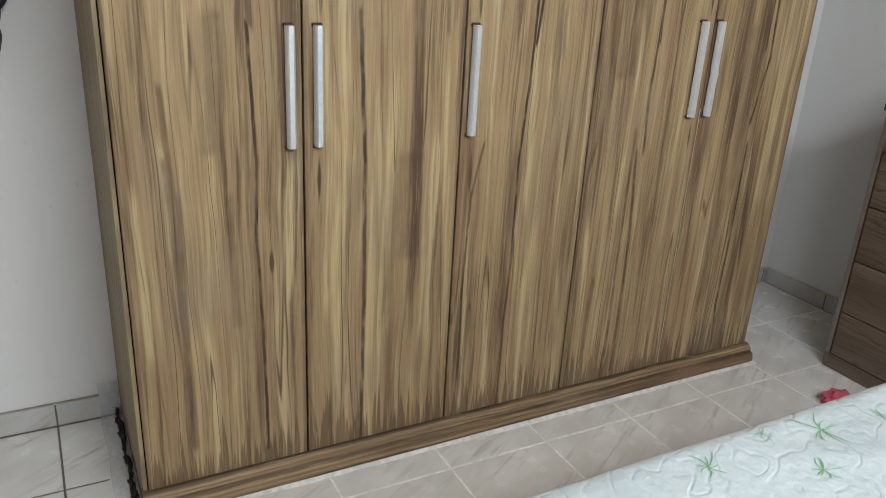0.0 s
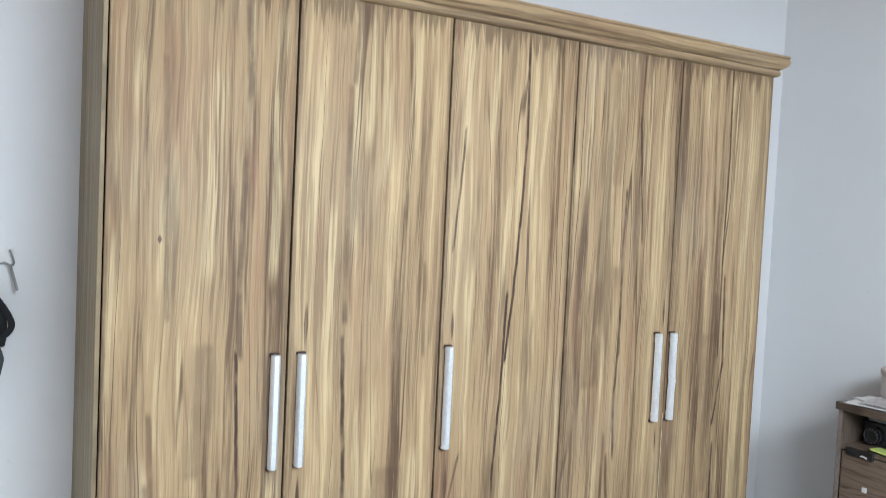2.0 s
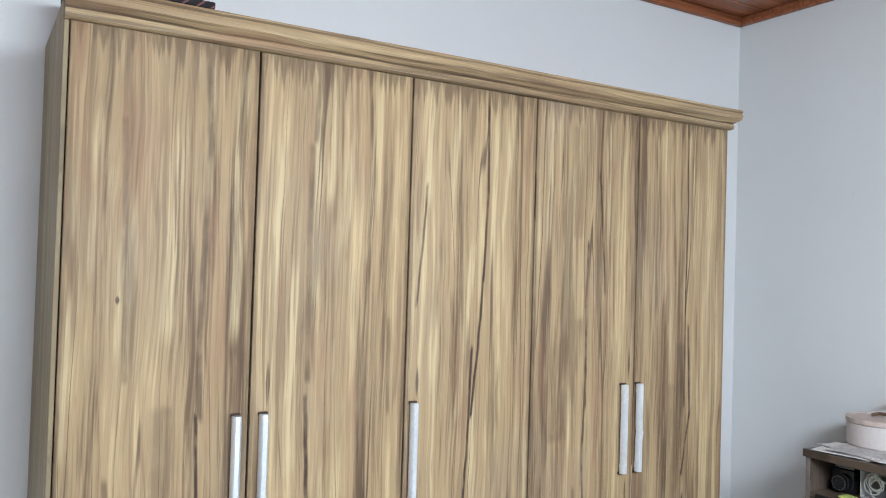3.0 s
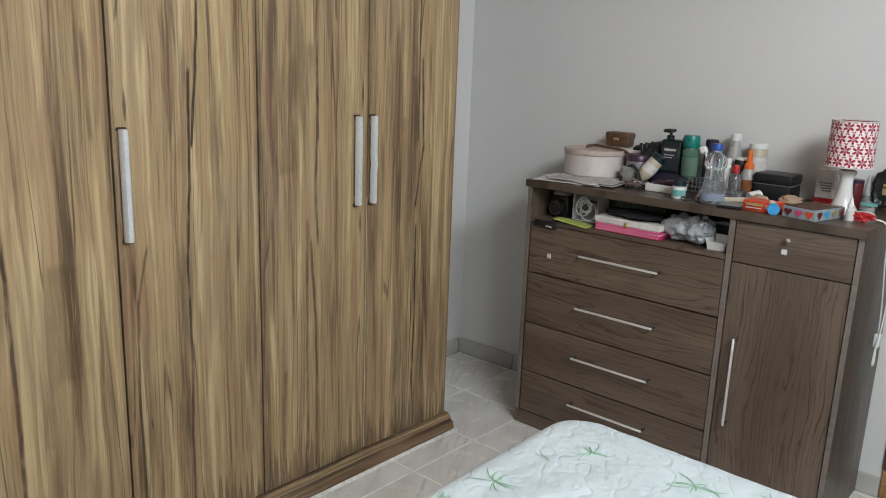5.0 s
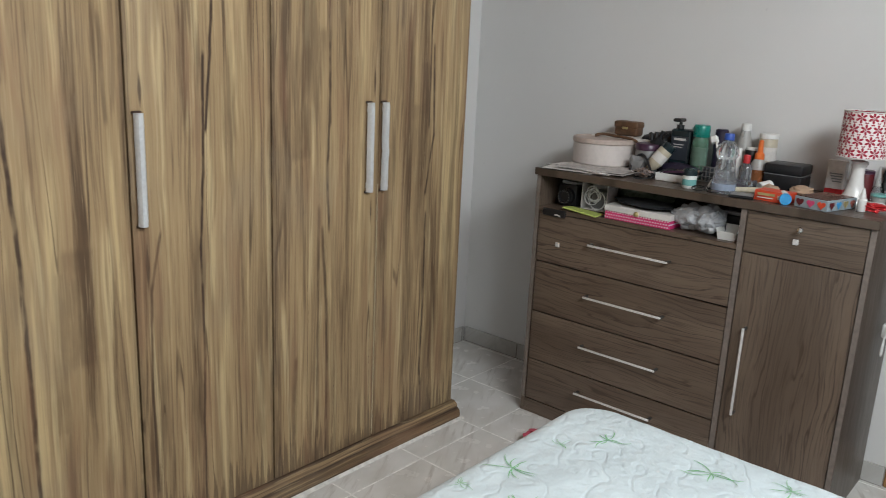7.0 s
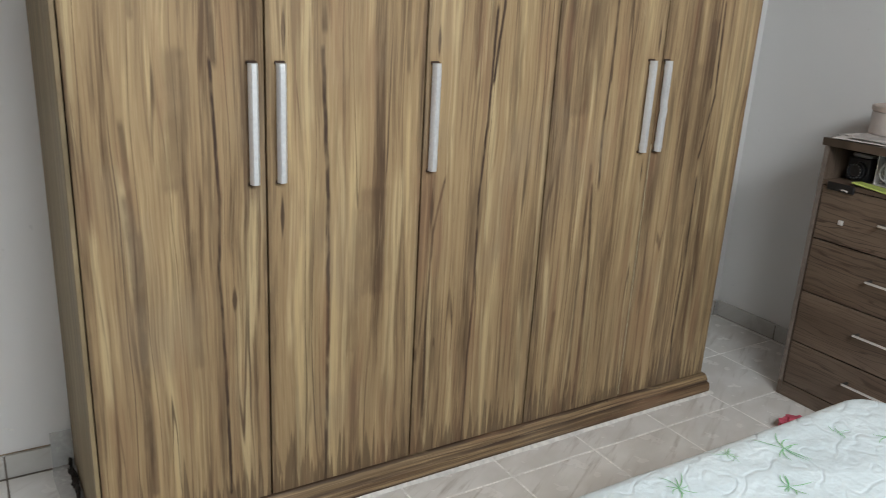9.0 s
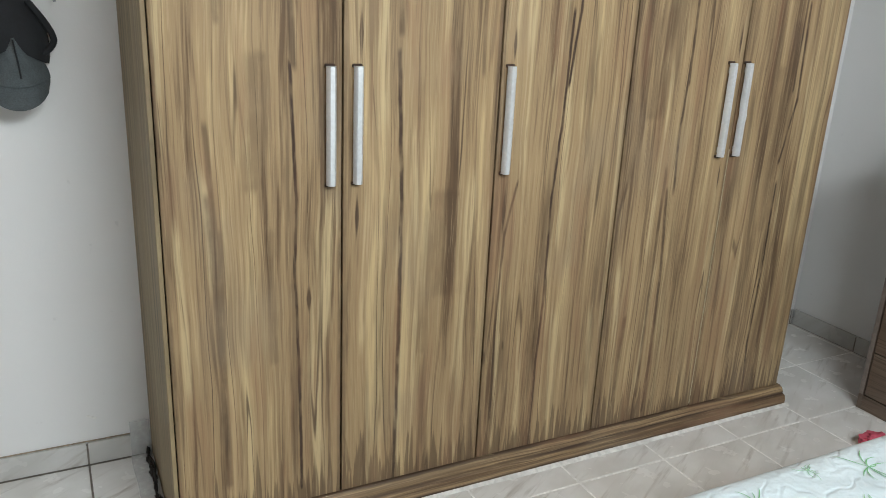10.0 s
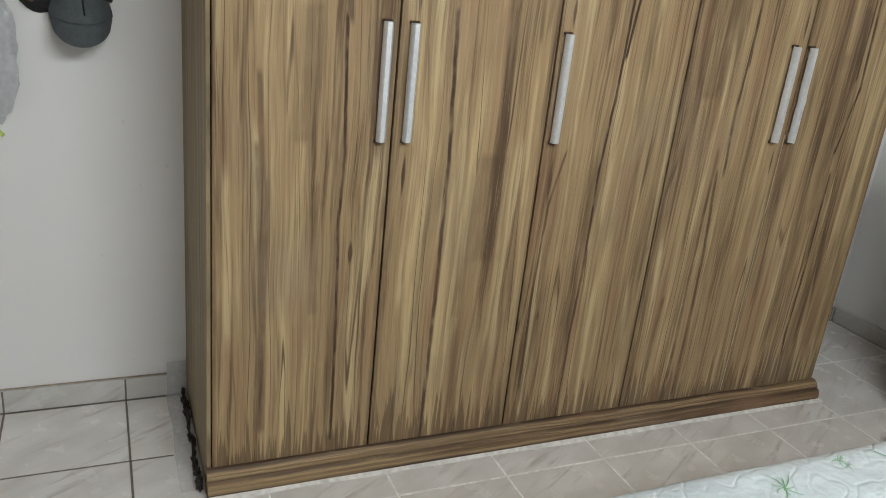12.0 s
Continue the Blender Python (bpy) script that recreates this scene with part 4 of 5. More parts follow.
part("lid", lathe((2.76, -0.478, TOP + 0.0905), [(0.049, 0), (0.049, 0.018), (0.045, 0.024), (0.01, 0.026)], 28), C_PURPLE, tn)


def bottle(name, label, at, profile, body, cap_profile, cap, tilt=None, band=None, category="bottle", seg=20):
    """A bottle as a turned body with its cap and, where it has one, a label band."""
    t = thing(name, at, label, category)
    m = tilt or Matrix()
    part("body", lathe(at, profile, seg, m), body, t)
    if cap_profile:
        part("cap", lathe(at, cap_profile, seg, m), cap, t)
    if band:
        z0, z1, r, mat = band
        part("label_band", lathe(at, [(r - 0.001, z0), (r, z0 + 0.0005), (r, z1 - 0.0005), (r - 0.001, z1)], seg, m), mat, t)
    return t


# black pump bottle with a flat shoulder
pb = thing("pump_bottle", (2.83, -0.58, TOP), "black bottle-green pump bottle, boxy", "bottle")
part("body", box(2.805, 2.865, -0.628, -0.540, TOP, TOP + 0.178, 0.012, seg=3), C_PUMP, pb)
part("label_band", box(2.8035, 2.806, -0.618, -0.550, TOP + 0.06, TOP + 0.15), C_INK, pb, "blue-black printed label")
part("collar", lathe((2.835, -0.566, TOP + 0.178), [(0.015, 0), (0.015, 0.014), (0.006, 0.015), (0.006, 0.026)], 14), M_BLACK, pb)
part("nozzle", box(2.80, 2.85, -0.582, -0.548, TOP + 0.204, TOP + 0.217, 0.004), M_BLACK, pb)
for k, z in enumerate((0.135, 0.118, 0.108)):
    part("print_bar", box(2.8025, 2.8034, -0.608 + 0.006 * k, -0.56, TOP + z, TOP + z + (0.009 if k == 0 else 0.003)), M_PAPER, pb)

bottle("lotion_tube", "pale teal bottle with white lettering bars", (2.885, -0.612, TOP), [(0.020, 0), (0.023, 0.004), (0.023, 0.17), (0.016, 0.185)], C_PTEAL, [(0.012, 0.1855), (0.012, 0.19)], C_PTEAL)
bottle("shampoo_bottle", "green-tinted clear bottle with a teal cap", (2.81, -0.664, TOP), [(0.028, 0), (0.030, 0.004), (0.030, 0.14), (0.026, 0.157)], C_GREENC, [(0.030, 0.1575), (0.031, 0.160), (0.031, 0.195), (0.028, 0.202)], C_TEAL, band=(0.05, 0.12, 0.0308, C_SAGE))
bottle("spray_can", "dark violet spray can", (2.885, -0.713, TOP), [(0.026, 0), (0.027, 0.003), (0.027, 0.135), (0.02, 0.145)], C_DKPURP, [(0.024, 0.1455), (0.024, 0.182), (0.02, 0.187)], C_DKPURP)
bottle("water_bottle", "clear waisted plastic bottle with a blue cap", (2.565, -0.868, TOP),
       [(0.036, 0), (0.040, 0.006), (0.040, 0.045), (0.036, 0.06), (0.031, 0.105), (0.030, 0.118), (0.037, 0.128), (0.037, 0.150), (0.028, 0.165), (0.015, 0.176), (0.013, 0.186)], M_CLEAR,
       [(0.0165, 0.181), (0.0165, 0.200), (0.015, 0.203)], C_BLUE, band=(0.012, 0.035, 0.0412, col("water_blue_tint", (0.35, 0.42, 0.55), 0.2, alpha=0.6)))
bottle("flask", "milky conical bottle with a white cap", (2.90, -0.796, TOP), [(0.042, 0), (0.044, 0.004), (0.036, 0.08), (0.022, 0.165), (0.017, 0.190)], C_MILK, [(0.018, 0.1905), (0.018, 0.213), (0.015, 0.217)], M_WHITE)
bottle("powder_bottle", "pale bottle with dark lettering bars", (2.895, -0.885, TOP), [(0.031, 0), (0.033, 0.004), (0.033, 0.165), (0.031, 0.17)], C_IVORY, [(0.0335, 0.1705), (0.0335, 0.185), (0.031, 0.188)], M_WHITE, band=(0.09, 0.14, 0.0336, M_PAPER))
bottle("oil_bottle", "brown squeeze bottle with a pointed orange cap", (2.80, -0.894, TOP), [(0.024, 0), (0.025, 0.004), (0.025, 0.085), (0.017, 0.102)], C_MILK, [(0.0175, 0.1025), (0.0165, 0.12), (0.010, 0.128), (0.008, 0.168), (0.005, 0.171)], C_ORANGE, band=(0.01, 0.065, 0.0256, C_BROWNP))
bottle("small_bottle", "small clear bottle with a red cap", (2.735, -0.874, TOP), [(0.020, 0), (0.022, 0.003), (0.022, 0.075), (0.012, 0.09)], M_CLEAR, [(0.0125, 0.0905), (0.0125, 0.116), (0.011, 0.119)], C_RED)
bottle("roll_on", "slim white stick bottle", (2.76, -0.832, TOP), [(0.013, 0), (0.014, 0.003), (0.014, 0.105), (0.012, 0.11)], M_WHITE, [(0.012, 0.1105), (0.012, 0.134), (0.010, 0.137)], M_WHITE)
bottle("black_canister", "black cylinder with a pale top", (2.835, -0.852, TOP), [(0.023, 0), (0.024, 0.003), (0.024, 0.125), (0.023, 0.128)], M_BLACK, [(0.0235, 0.1285), (0.0235, 0.134), (0.021, 0.137)], M_WHITE)
jar = bottle("cream_jar", "small white jar with a dark green lid", (2.56, -0.748, TOP), [(0.022, 0), (0.024, 0.003), (0.024, 0.042), (0.021, 0.045)], M_WHITE, [(0.0245, 0.0455), (0.0245, 0.064), (0.022, 0.067)], C_PUMP, band=(0.010, 0.032, 0.0246, C_PTEAL), category="jar")
bottle("hair_bottle", "ivory bottle with a black cap, lying tilted", (2.70, -0.525, TOP + 0.03), [(0.013, -0.006), (0.024, 0.016), (0.027, 0.03), (0.027, 0.085), (0.025, 0.09)], C_IVORY, [(0.026, 0.0905), (0.026, 0.112), (0.023, 0.115)], C_PUMP, tilt=pose(0, 0, 0, 32, 18, 0), band=(0.035, 0.07, 0.0276, M_PAPER))
bottle("dropper_bottle", "small white dropper bottle with a nozzle", (2.62, -1.292, TOP), [(0.012, 0), (0.013, 0.002), (0.013, 0.035), (0.006, 0.042)], M_WHITE, [(0.010, 0.0425), (0.008, 0.052), (0.004, 0.068), (0.003, 0.073)], M_WHITE)
bottle("nozzle_bottle", "clear bottle with a long cone nozzle", (2.885, -1.27, TOP), [(0.016, 0), (0.017, 0.003), (0.017, 0.03), (0.011, 0.05)], M_CLEAR, [(0.011, 0.0505), (0.004, 0.115), (0.003, 0.118)], C_MILK)
bottle("white_pot", "small round white pot lying on its side", (2.69, -0.965, TOP + 0.021), [(0.019, -0.02), (0.021, -0.017), (0.021, 0.022), (0.019, 0.024)], M_WHITE, None, None, tilt=pose(0, 0, 0, 78, 0, 55), category="pot")
bottle("tablet_tube", "white tube with a bright blue end lying down", (2.535, -1.085, TOP + 0.0185), [(0.017, -0.01), (0.018, -0.008), (0.018, 0.05), (0.016, 0.052)], M_WHITE, [(0.0185, -0.024), (0.0185, -0.0105)], C_SKY, tilt=pose(0, 0, 0, 0, 90, 25), category="tube")

dry = thing("hair_dryer", (2.86, -0.5, TOP), "black folded hair dryer lying behind bottles", "hair dryer")
part("barrel", lathe((2.87, -0.475, TOP + 0.115), [(0.03, -0.07), (0.038, -0.06), (0.038, 0.04), (0.028, 0.075)], 20, pose(0, 0, 0, 76, 0, 20)), M_BLACK, dry)
part("grip", box(2.845, 2.885, -0.515, -0.475, TOP, TOP + 0.105, 0.012, seg=3), M_BLACK, dry)

# black cases, dish and small clutter in the middle
bx = thing("black_case", (2.83, -0.99, TOP), "black box with a thin silver line round it", "box")
part("body", box(2.775, 2.885, -1.055, -0.925, TOP, TOP + 0.058, 0.006, seg=2), M_BLACK, bx)
part("lid", box(2.773, 2.887, -1.057, -0.923, TOP + 0.0605, TOP + 0.097, 0.008, seg=2), M_BLACK, bx)
part("seam", box(2.774, 2.886, -1.056, -0.924, TOP + 0.0582, TOP + 0.0603), C_GREY, bx)
dk = thing("dark_pouch", (2.78, -0.62, TOP), "low dark violet pouch", "pouch")
part("body", crumple((2.765, -0.615, TOP), (0.10, 0.17, 0.055), 4.1, 0.2, 3), C_DKPURP, dk)
dish = thing("small_dish", (2.68, -0.62, TOP), "shallow white rectangular dish with brushes", "dish")
bm = box(2.625, 2.735, -0.70, -0.585, TOP, TOP + 0.005, 0.002)
for q in ((2.625, 2.63, -0.70, -0.585), (2.73, 2.735, -0.70, -0.585), (2.6305, 2.7295, -0.70, -0.695), (2.6305, 2.7295, -0.59, -0.585)):
    box(*q, TOP + 0.0052, TOP + 0.028, 0.001, bm)
part("tray", bm, M_WHITE, dish)
for k in range(3):
    part("brush", tube([(2.66 + 0.02 * k, -0.60, TOP + 0.028), (2.665 + 0.02 * k, -0.65, TOP + 0.034), (2.67 + 0.02 * k, -0.715, TOP + 0.04)], 0.0045), (C_PURPLE, M_BLACK, C_SKIN)[k], dish)
tb = thing("toothbrush", (2.66, -0.79, TOP), "white toothbrush leaning against the water bottle", "toothbrush")
part("stem", tube([(2.60, -0.835, TOP + 0.075), (2.65, -0.80, TOP + 0.125), (2.68, -0.775, TOP + 0.175)], 0.0042), M_WHITE, tb)
part("bristles", box(2.660, 2.682, -0.790, -0.766, TOP + 0.155, TOP + 0.180, 0.003, spin=(-25, 20, 0)), M_WHITE, tb)
part("tail", tube([(2.60, -0.835, TOP + 0.075), (2.575, -0.82, TOP + 0.03), (2.57, -0.81, TOP + 0.003)], 0.0042), M_WHITE, tb)
sw = thing("silver_wrapping", (2.63, -0.545, TOP), "crumpled silver and pink wrapping", "wrapping")
part("wrap", crumple((2.632, -0.535, TOP), (0.05, 0.065, 0.030), 8.3, 0.7, 3), C_SILVER, sw)
cl = thing("hair_clip", (2.67, -0.50, TOP), "dark looped hair band and clips", "hair band")
part("band", tube([(2.66, -0.46, TOP + 0.006), (2.69, -0.455, TOP + 0.05), (2.71, -0.48, TOP + 0.075), (2.67, -0.53, TOP + 0.05), (2.63, -0.57, TOP + 0.006)], 0.005), M_BLACK, cl)
part("clip", crumple((2.70, -0.465, TOP), (0.05, 0.06, 0.06), 2.2, 0.6, 2), C_GREY, cl)
mk = thing("makeup_brush", (2.72, -0.5, TOP), "black make-up brush bag with dark handles sticking out", "brush bag")
part("bag", crumple((2.775, -0.515, TOP), (0.07, 0.085, 0.135), 17.3, 0.3, 3), M_CLOTHB, mk)
for k in range(4):
    y0 = -0.485 - 0.018 * k
    part("handle", tube([(2.77, y0, TOP + 0.10), (2.772, y0 + 0.004, TOP + 0.14), (2.775, y0 + 0.012 - 0.008 * k, TOP + 0.155 + 0.006 * (k % 3))], 0.0065), M_BLACK, mk)
wire = thing("charging_cord", (2.66, -0.53, TOP), "thin dark looped cord lying among cosmetics", "cord")
part("cord", tube([(2.62, -0.50, TOP + 0.003), (2.66, -0.545, TOP + 0.004), (2.70, -0.60, TOP + 0.035), (2.71, -0.64, TOP + 0.032), (2.67, -0.60, TOP + 0.034), (2.61, -0.565, TOP + 0.003), (2.58, -0.52, TOP + 0.003)], 0.0028, 6), M_BLACK, wire)
tray = thing("wire_basket", (2.77, -0.735, TOP), "small grey wire basket behind a jar", "basket")
bm = bmesh.new()
for q in range(4):
    z = TOP + 0.004 + 0.018 * q
    tube([(2.735, -0.70, z), (2.735, -0.775, z)], 0.0016, 5, bm)
part("rail", bm, C_GREY, tray)
bm = bmesh.new()
for q in range(6):
    y = -0.702 - 0.0145 * q
    tube([(2.737, y, TOP + 0.001), (2.737, y, TOP + 0.060)], 0.0016, 5, bm)
part("upright", bm, C_GREY, tray)
part("content", crumple((2.765, -0.738, TOP), (0.045, 0.07, 0.05), 12.7, 0.4, 3), C_INK, tray)
gl = thing("eyeglasses", (2.53, -0.81, TOP), "thin dark-framed eyeglasses lying folded", "glasses")
for cy in (-0.795, -0.848):
    bm = bmesh.new()
    tube([(2.535 + 0.017 * math.cos(a * math.pi / 6), cy + 0.024 * math.sin(a * math.pi / 6), TOP + 0.009 + 0.006 * math.cos(a * math.pi / 6)) for a in range(13)], 0.0016, 6, bm)
    part("rim", bm, M_BLACK, gl)
part("arm", tube([(2.54, -0.772, TOP + 0.010), (2.57, -0.79, TOP + 0.006), (2.585, -0.85, TOP + 0.003)], 0.0016, 6), M_BLACK, gl)
part("bridge", tube([(2.54, -0.818, TOP + 0.014), (2.543, -0.822, TOP + 0.016), (2.54, -0.826, TOP + 0.014)], 0.0016, 6), M_BLACK, gl)
br = thing("hair_brush", (2.60, -0.96, TOP), "pale handled brush with a beige cloth", "brush")
part("handle", tube([(2.59, -0.895, TOP + 0.012), (2.61, -0.93, TOP + 0.015), (2.635, -0.975, TOP + 0.017)], 0.010), C_IVORY, br)
part("head", crumple((2.645, -1.0, TOP), (0.045, 0.06, 0.04), 1.2, 0.3, 3), C_SKIN, br)
ph = thing("phone_case", (2.545, -0.935, TOP), "thin dark flat case lying on the dresser", "case")
part("body", box(2.505, 2.585, -0.985, -0.905, TOP, TOP + 0.009, 0.003, spin=(0, 0, 12)), M_BLACK, ph)
part("edge", box(2.510, 2.58, -0.98, -0.91, TOP + 0.0092, TOP + 0.0105, spin=(0, 0, 12)), C_GREY, ph)
sc = thing("small_scissors_case", (2.72, -1.09, TOP), "small olive and beige pouch", "pouch")
part("body", crumple((2.70, -1.085, TOP), (0.07, 0.075, 0.042), 5.5, 0.3, 3), C_SKIN, sc)
part("strap", crumple((2.73, -1.055, TOP), (0.045, 0.05, 0.035), 6.5, 0.3, 2), C_PUMP, sc)
cyl = thing("clear_tub", (2.705, -0.87, TOP), "low clear plastic tub with small things", "tub")
part("tub", box(2.66, 2.715, -0.93, -0.80, TOP, TOP + 0.038, 0.004), M_CLEAR, cyl)
part("content", crumple((2.687, -0.865, TOP + 0.004), (0.04, 0.10, 0.02), 3.5, 0.3, 2), C_PURPLE, cyl)

md = thing("medicine_box", (2.565, -1.04, TOP), "red and orange medicine carton with pale lettering bars", "carton")
part("carton", box(2.53, 2.60, -1.10, -0.99, TOP, TOP + 0.034, 0.001, spin=(0, 0, -6)), C_REDBOX, md)
for k, (a, b, z, h) in enumerate(((-1.055, -1.0, 0.019, 0.008), (-1.05, -1.0, 0.010, 0.003), (-1.085, -1.065, 0.012, 0.012))):
    part("print_bar", box(2.5265, 2.5292, a, b, TOP + z, TOP + z + h, spin=None), C_GOLD if k == 0 else M_PAPER, md)
# flat tissue box with a row of hearts
tbx = thing("tissue_box", (2.58, -1.19, TOP), "low card box with coloured hearts, open on top", "box")
ROT = pose(2.50, -1.225, TOP, 0, 0, -14) @ Matrix.Translation((0.085, 0.055, 0))


def local_box(m, *a, **k):
    made = box(*a, **k)
    bmesh.ops.transform(made, matrix=m, verts=made.verts)
    return made


C_HBOX = col("pale_blue_card", (0.27, 0.33, 0.36), 0.5)
part("carton", local_box(ROT, -0.085, 0.085, -0.055, 0.055, 0, 0.034, bevel=0.001), C_HBOX, tbx)
part("opening", local_box(ROT, -0.078, 0.078, -0.048, 0.048, 0.0342, 0.0362), col("reddish_brown_print", (0.14, 0.06, 0.045), 0.25, grain=0.5, scale=40), tbx, "reddish brown patterned top flap")


def heart(m, y, z, s):
    made = bmesh.new()
    pts = []
    for k in range(18):
        a = 2 * math.pi * k / 18
        hx, hz = 16 * math.sin(a) ** 3, 13 * math.cos(a) - 5 * math.cos(2 * a) - 2 * math.cos(3 * a) - math.cos(4 * a)
        pts.append((hx * s / 16, hz * s / 16))
    front = [made.verts.new((-0.0566, y + a, z + b)) for a, b in pts]
    back = [made.verts.new((-0.0549, y + a, z + b)) for a, b in pts]
    made.faces.new(front)
    for k in range(18):
        made.faces.new((front[k], front[(k + 1) % 18], back[(k + 1) % 18], back[k]))
    bmesh.ops.transform(made, matrix=m, verts=made.verts)
    return made


C_PINK = col("pink_print", (0.60, 0.06, 0.16), 0.45)
C_TERRA = col("terracotta_print", (0.40, 0.10, 0.07), 0.45)
for k, y in enumerate((0.036, 0.0, -0.036)):
    part("heart_print", heart(ROT @ Matrix.Translation((-0.030, 0, 0)), y, 0.018, 0.0135), (C_MAROON, C_PINK, C_REDBOX)[k], tbx)
for k, x in enumerate((-0.060, -0.020, 0.020, 0.060)):
    part("heart_print", heart(ROT @ pose(0, 0, 0, 0, 0, 90), -x, 0.018, 0.0135), (C_MAROON, C_SKY, C_GOLD, C_TERRA)[k], tbx)

# table lamp with a printed shade
n = Net("printed_shade_cloth", 0.8)
lx, ly, lz = n.split(n.coord())
LAX, LAY = 2.76, -1.232
ang = n.m("ARCTAN2", n.m("SUBTRACT", ly, LAY), n.m("SUBTRACT", lx, LAX))
row = n.m("MULTIPLY", n.m("SUBTRACT", lz, 1.192), 1 / 0.0371)
u0 = n.m("ADD", n.m("MULTIPLY", ang, 12 / (2 * math.pi)), n.m("MULTIPLY", n.m("FLOOR", row), 0.5))


def motif(u, w, r0, petals, inner):
    du, dv = n.m("SUBTRACT", n.m("FRACT", u), 0.5), n.m("SUBTRACT", n.m("FRACT", w), 0.5)
    r = n.m("SQRT", n.m("ADD", n.m("MULTIPLY", du, du), n.m("MULTIPLY", dv, dv)))
    a = n.m("ARCTAN2", dv, du)
    edge = n.m("MULTIPLY", n.m("POWER", n.m("ABSOLUTE", n.m("SINE", n.m("MULTIPLY", a, petals))), 0.7), r0)
    f = n.smooth(n.m("SUBTRACT", r, edge), -0.02, 0.02, 1, 0)
    return n.m("MULTIPLY", f, n.smooth(r, inner, inner + 0.04))


big = motif(u0, row, 0.48, 3, 0.10)
core = motif(u0, row, 0.12, 2, 0.0)
little = motif(n.m("ADD", u0, 0.5), n.m("ADD", row, 0.5), 0.20, 2, 0.02)
pat = n.m("MAXIMUM", big, n.m("MAXIMUM", core, little))
tone = n.mix(n.noise(n.coord(), 60, 2), (0.45, 0.018, 0.055), (0.28, 0.008, 0.022))
n.color(n.mix(pat, (0.84, 0.77, 0.75), tone)).bump(n.noise(n.coord(), 700, 2), 0.0006, 0.3)
M_SHADE = n.mat
lamp = thing("table_lamp", (LAX, LAY, TOP), "white ceramic table lamp with a pink patterned drum shade", "lamp")
part("base", lathe((LAX, LAY, TOP), [(0.045, 0), (0.047, 0.005), (0.044, 0.014), (0.032, 0.035), (0.024, 0.065), (0.0205, 0.095), (0.0205, 0.118), (0.024, 0.126), (0.028, 0.131), (0.027, 0.140), (0.014, 0.144)], 32), C_CERAMIC, lamp)
bm = bmesh.new()
N = 48
prof = [(0.072, 1.192), (0.069, 1.340), (0.067, 1.340), (0.070, 1.192)]
rings = [[bm.verts.new((LAX + r * math.cos(2 * math.pi * k / N), LAY + r * math.sin(2 * math.pi * k / N), z)) for k in range(N)] for r, z in prof]
for j in range(4):
    a, b = rings[j], rings[(j + 1) % 4]
    for k in range(N):
        bm.faces.new((a[k], a[(k + 1) % N], b[(k + 1) % N], b[k]))
sh = part("shade", bm, M_SHADE, lamp, "pink and white printed drum shade", 40)
bm = bmesh.new()
prof = [(0.0694, 1.195), (0.0664, 1.338), (0.0656, 1.338), (0.0686, 1.195)]
rings = [[bm.verts.new((LAX + r * math.cos(2 * math.pi * k / N), LAY + r * math.sin(2 * math.pi * k / N), z)) for k in range(N)] for r, z in prof]
for j in range(4):
    a, b = rings[j], rings[(j + 1) % 4]
    for k in range(N):
        bm.faces.new((a[k], a[(k + 1) % N], b[(k + 1) % N], b[k]))
part("lining", bm, col("dark_red_lining", (0.30, 0.03, 0.05), 0.7), sh, "dark red lining inside the shade", 40)
for z, q in ((1.1925, 0.0718), (1.3395, 0.0688)):
    bm = tube([(LAX + q * math.cos(2 * math.pi * k / 24), LAY + q * math.sin(2 * math.pi * k / 24), z) for k in range(25)], 0.0022, 6)
    part("rim", bm, M_PAPER, sh)
bm = tube([(LAX, LAY, TOP + 0.14), (LAX, LAY, 1.30)], 0.006)
for k in range(3):
    a = 2 * math.pi * k / 3
    tube([(LAX, LAY, 1.303), (LAX + 0.068 * math.cos(a), LAY + 0.068 * math.sin(a), 1.33)], 0.0015, 5, bm)
part("stem", bm, M_WHITE, lamp)

mb = thing("medicine_box", (2.885, -1.137, TOP), "upright white and red medicine carton with grey lettering bars", "carton")
part("carton", box(2.868, 2.90, -1.168, -1.108, TOP + 0.024, TOP + 0.123, 0.001), M_PAPER, mb)
part("foot_band", box(2.868, 2.90, -1.168, -1.108, TOP, TOP + 0.0235, 0.0005), C_RED, mb, "red band")
for k in range(4):
    part("print_bar", box(2.8662, 2.8678, -1.160, -1.118 - 0.004 * k, TOP + 0.075 - 0.009 * k, TOP + 0.079 - 0.009 * k), C_GREY, mb)
bottle("red_tin", "small maroon tin with a dark lid", (2.885, -1.228, TOP), [(0.027, 0), (0.028, 0.002), (0.028, 0.085), (0.027, 0.088)], C_MAROON, [(0.0285, 0.0885), (0.0285, 0.098), (0.026, 0.100)], C_PURPLE, category="tin")
cn = thing("candy_wrapper", (2.63, -1.325, TOP), "crumpled shiny red sweet wrapper", "wrapper")
part("wrap", crumple((2.635, -1.322, TOP), (0.045, 0.075, 0.022), 3.3, 0.7, 3), C_RED, cn)
ld = thing("pot_lid", (2.77, -1.297, TOP), "pale blue-green pot with a flat lid", "pot")
part("pot", lathe((2.80, -1.30, TOP), [(0.018, 0), (0.02, 0.003), (0.02, 0.026), (0.018, 0.028)], 18), C_MILK, ld)
part("lid", lathe((2.80, -1.30, TOP + 0.0285), [(0.026, 0), (0.027, 0.002), (0.027, 0.007), (0.025, 0.009)], 20), C_PTEAL, ld)

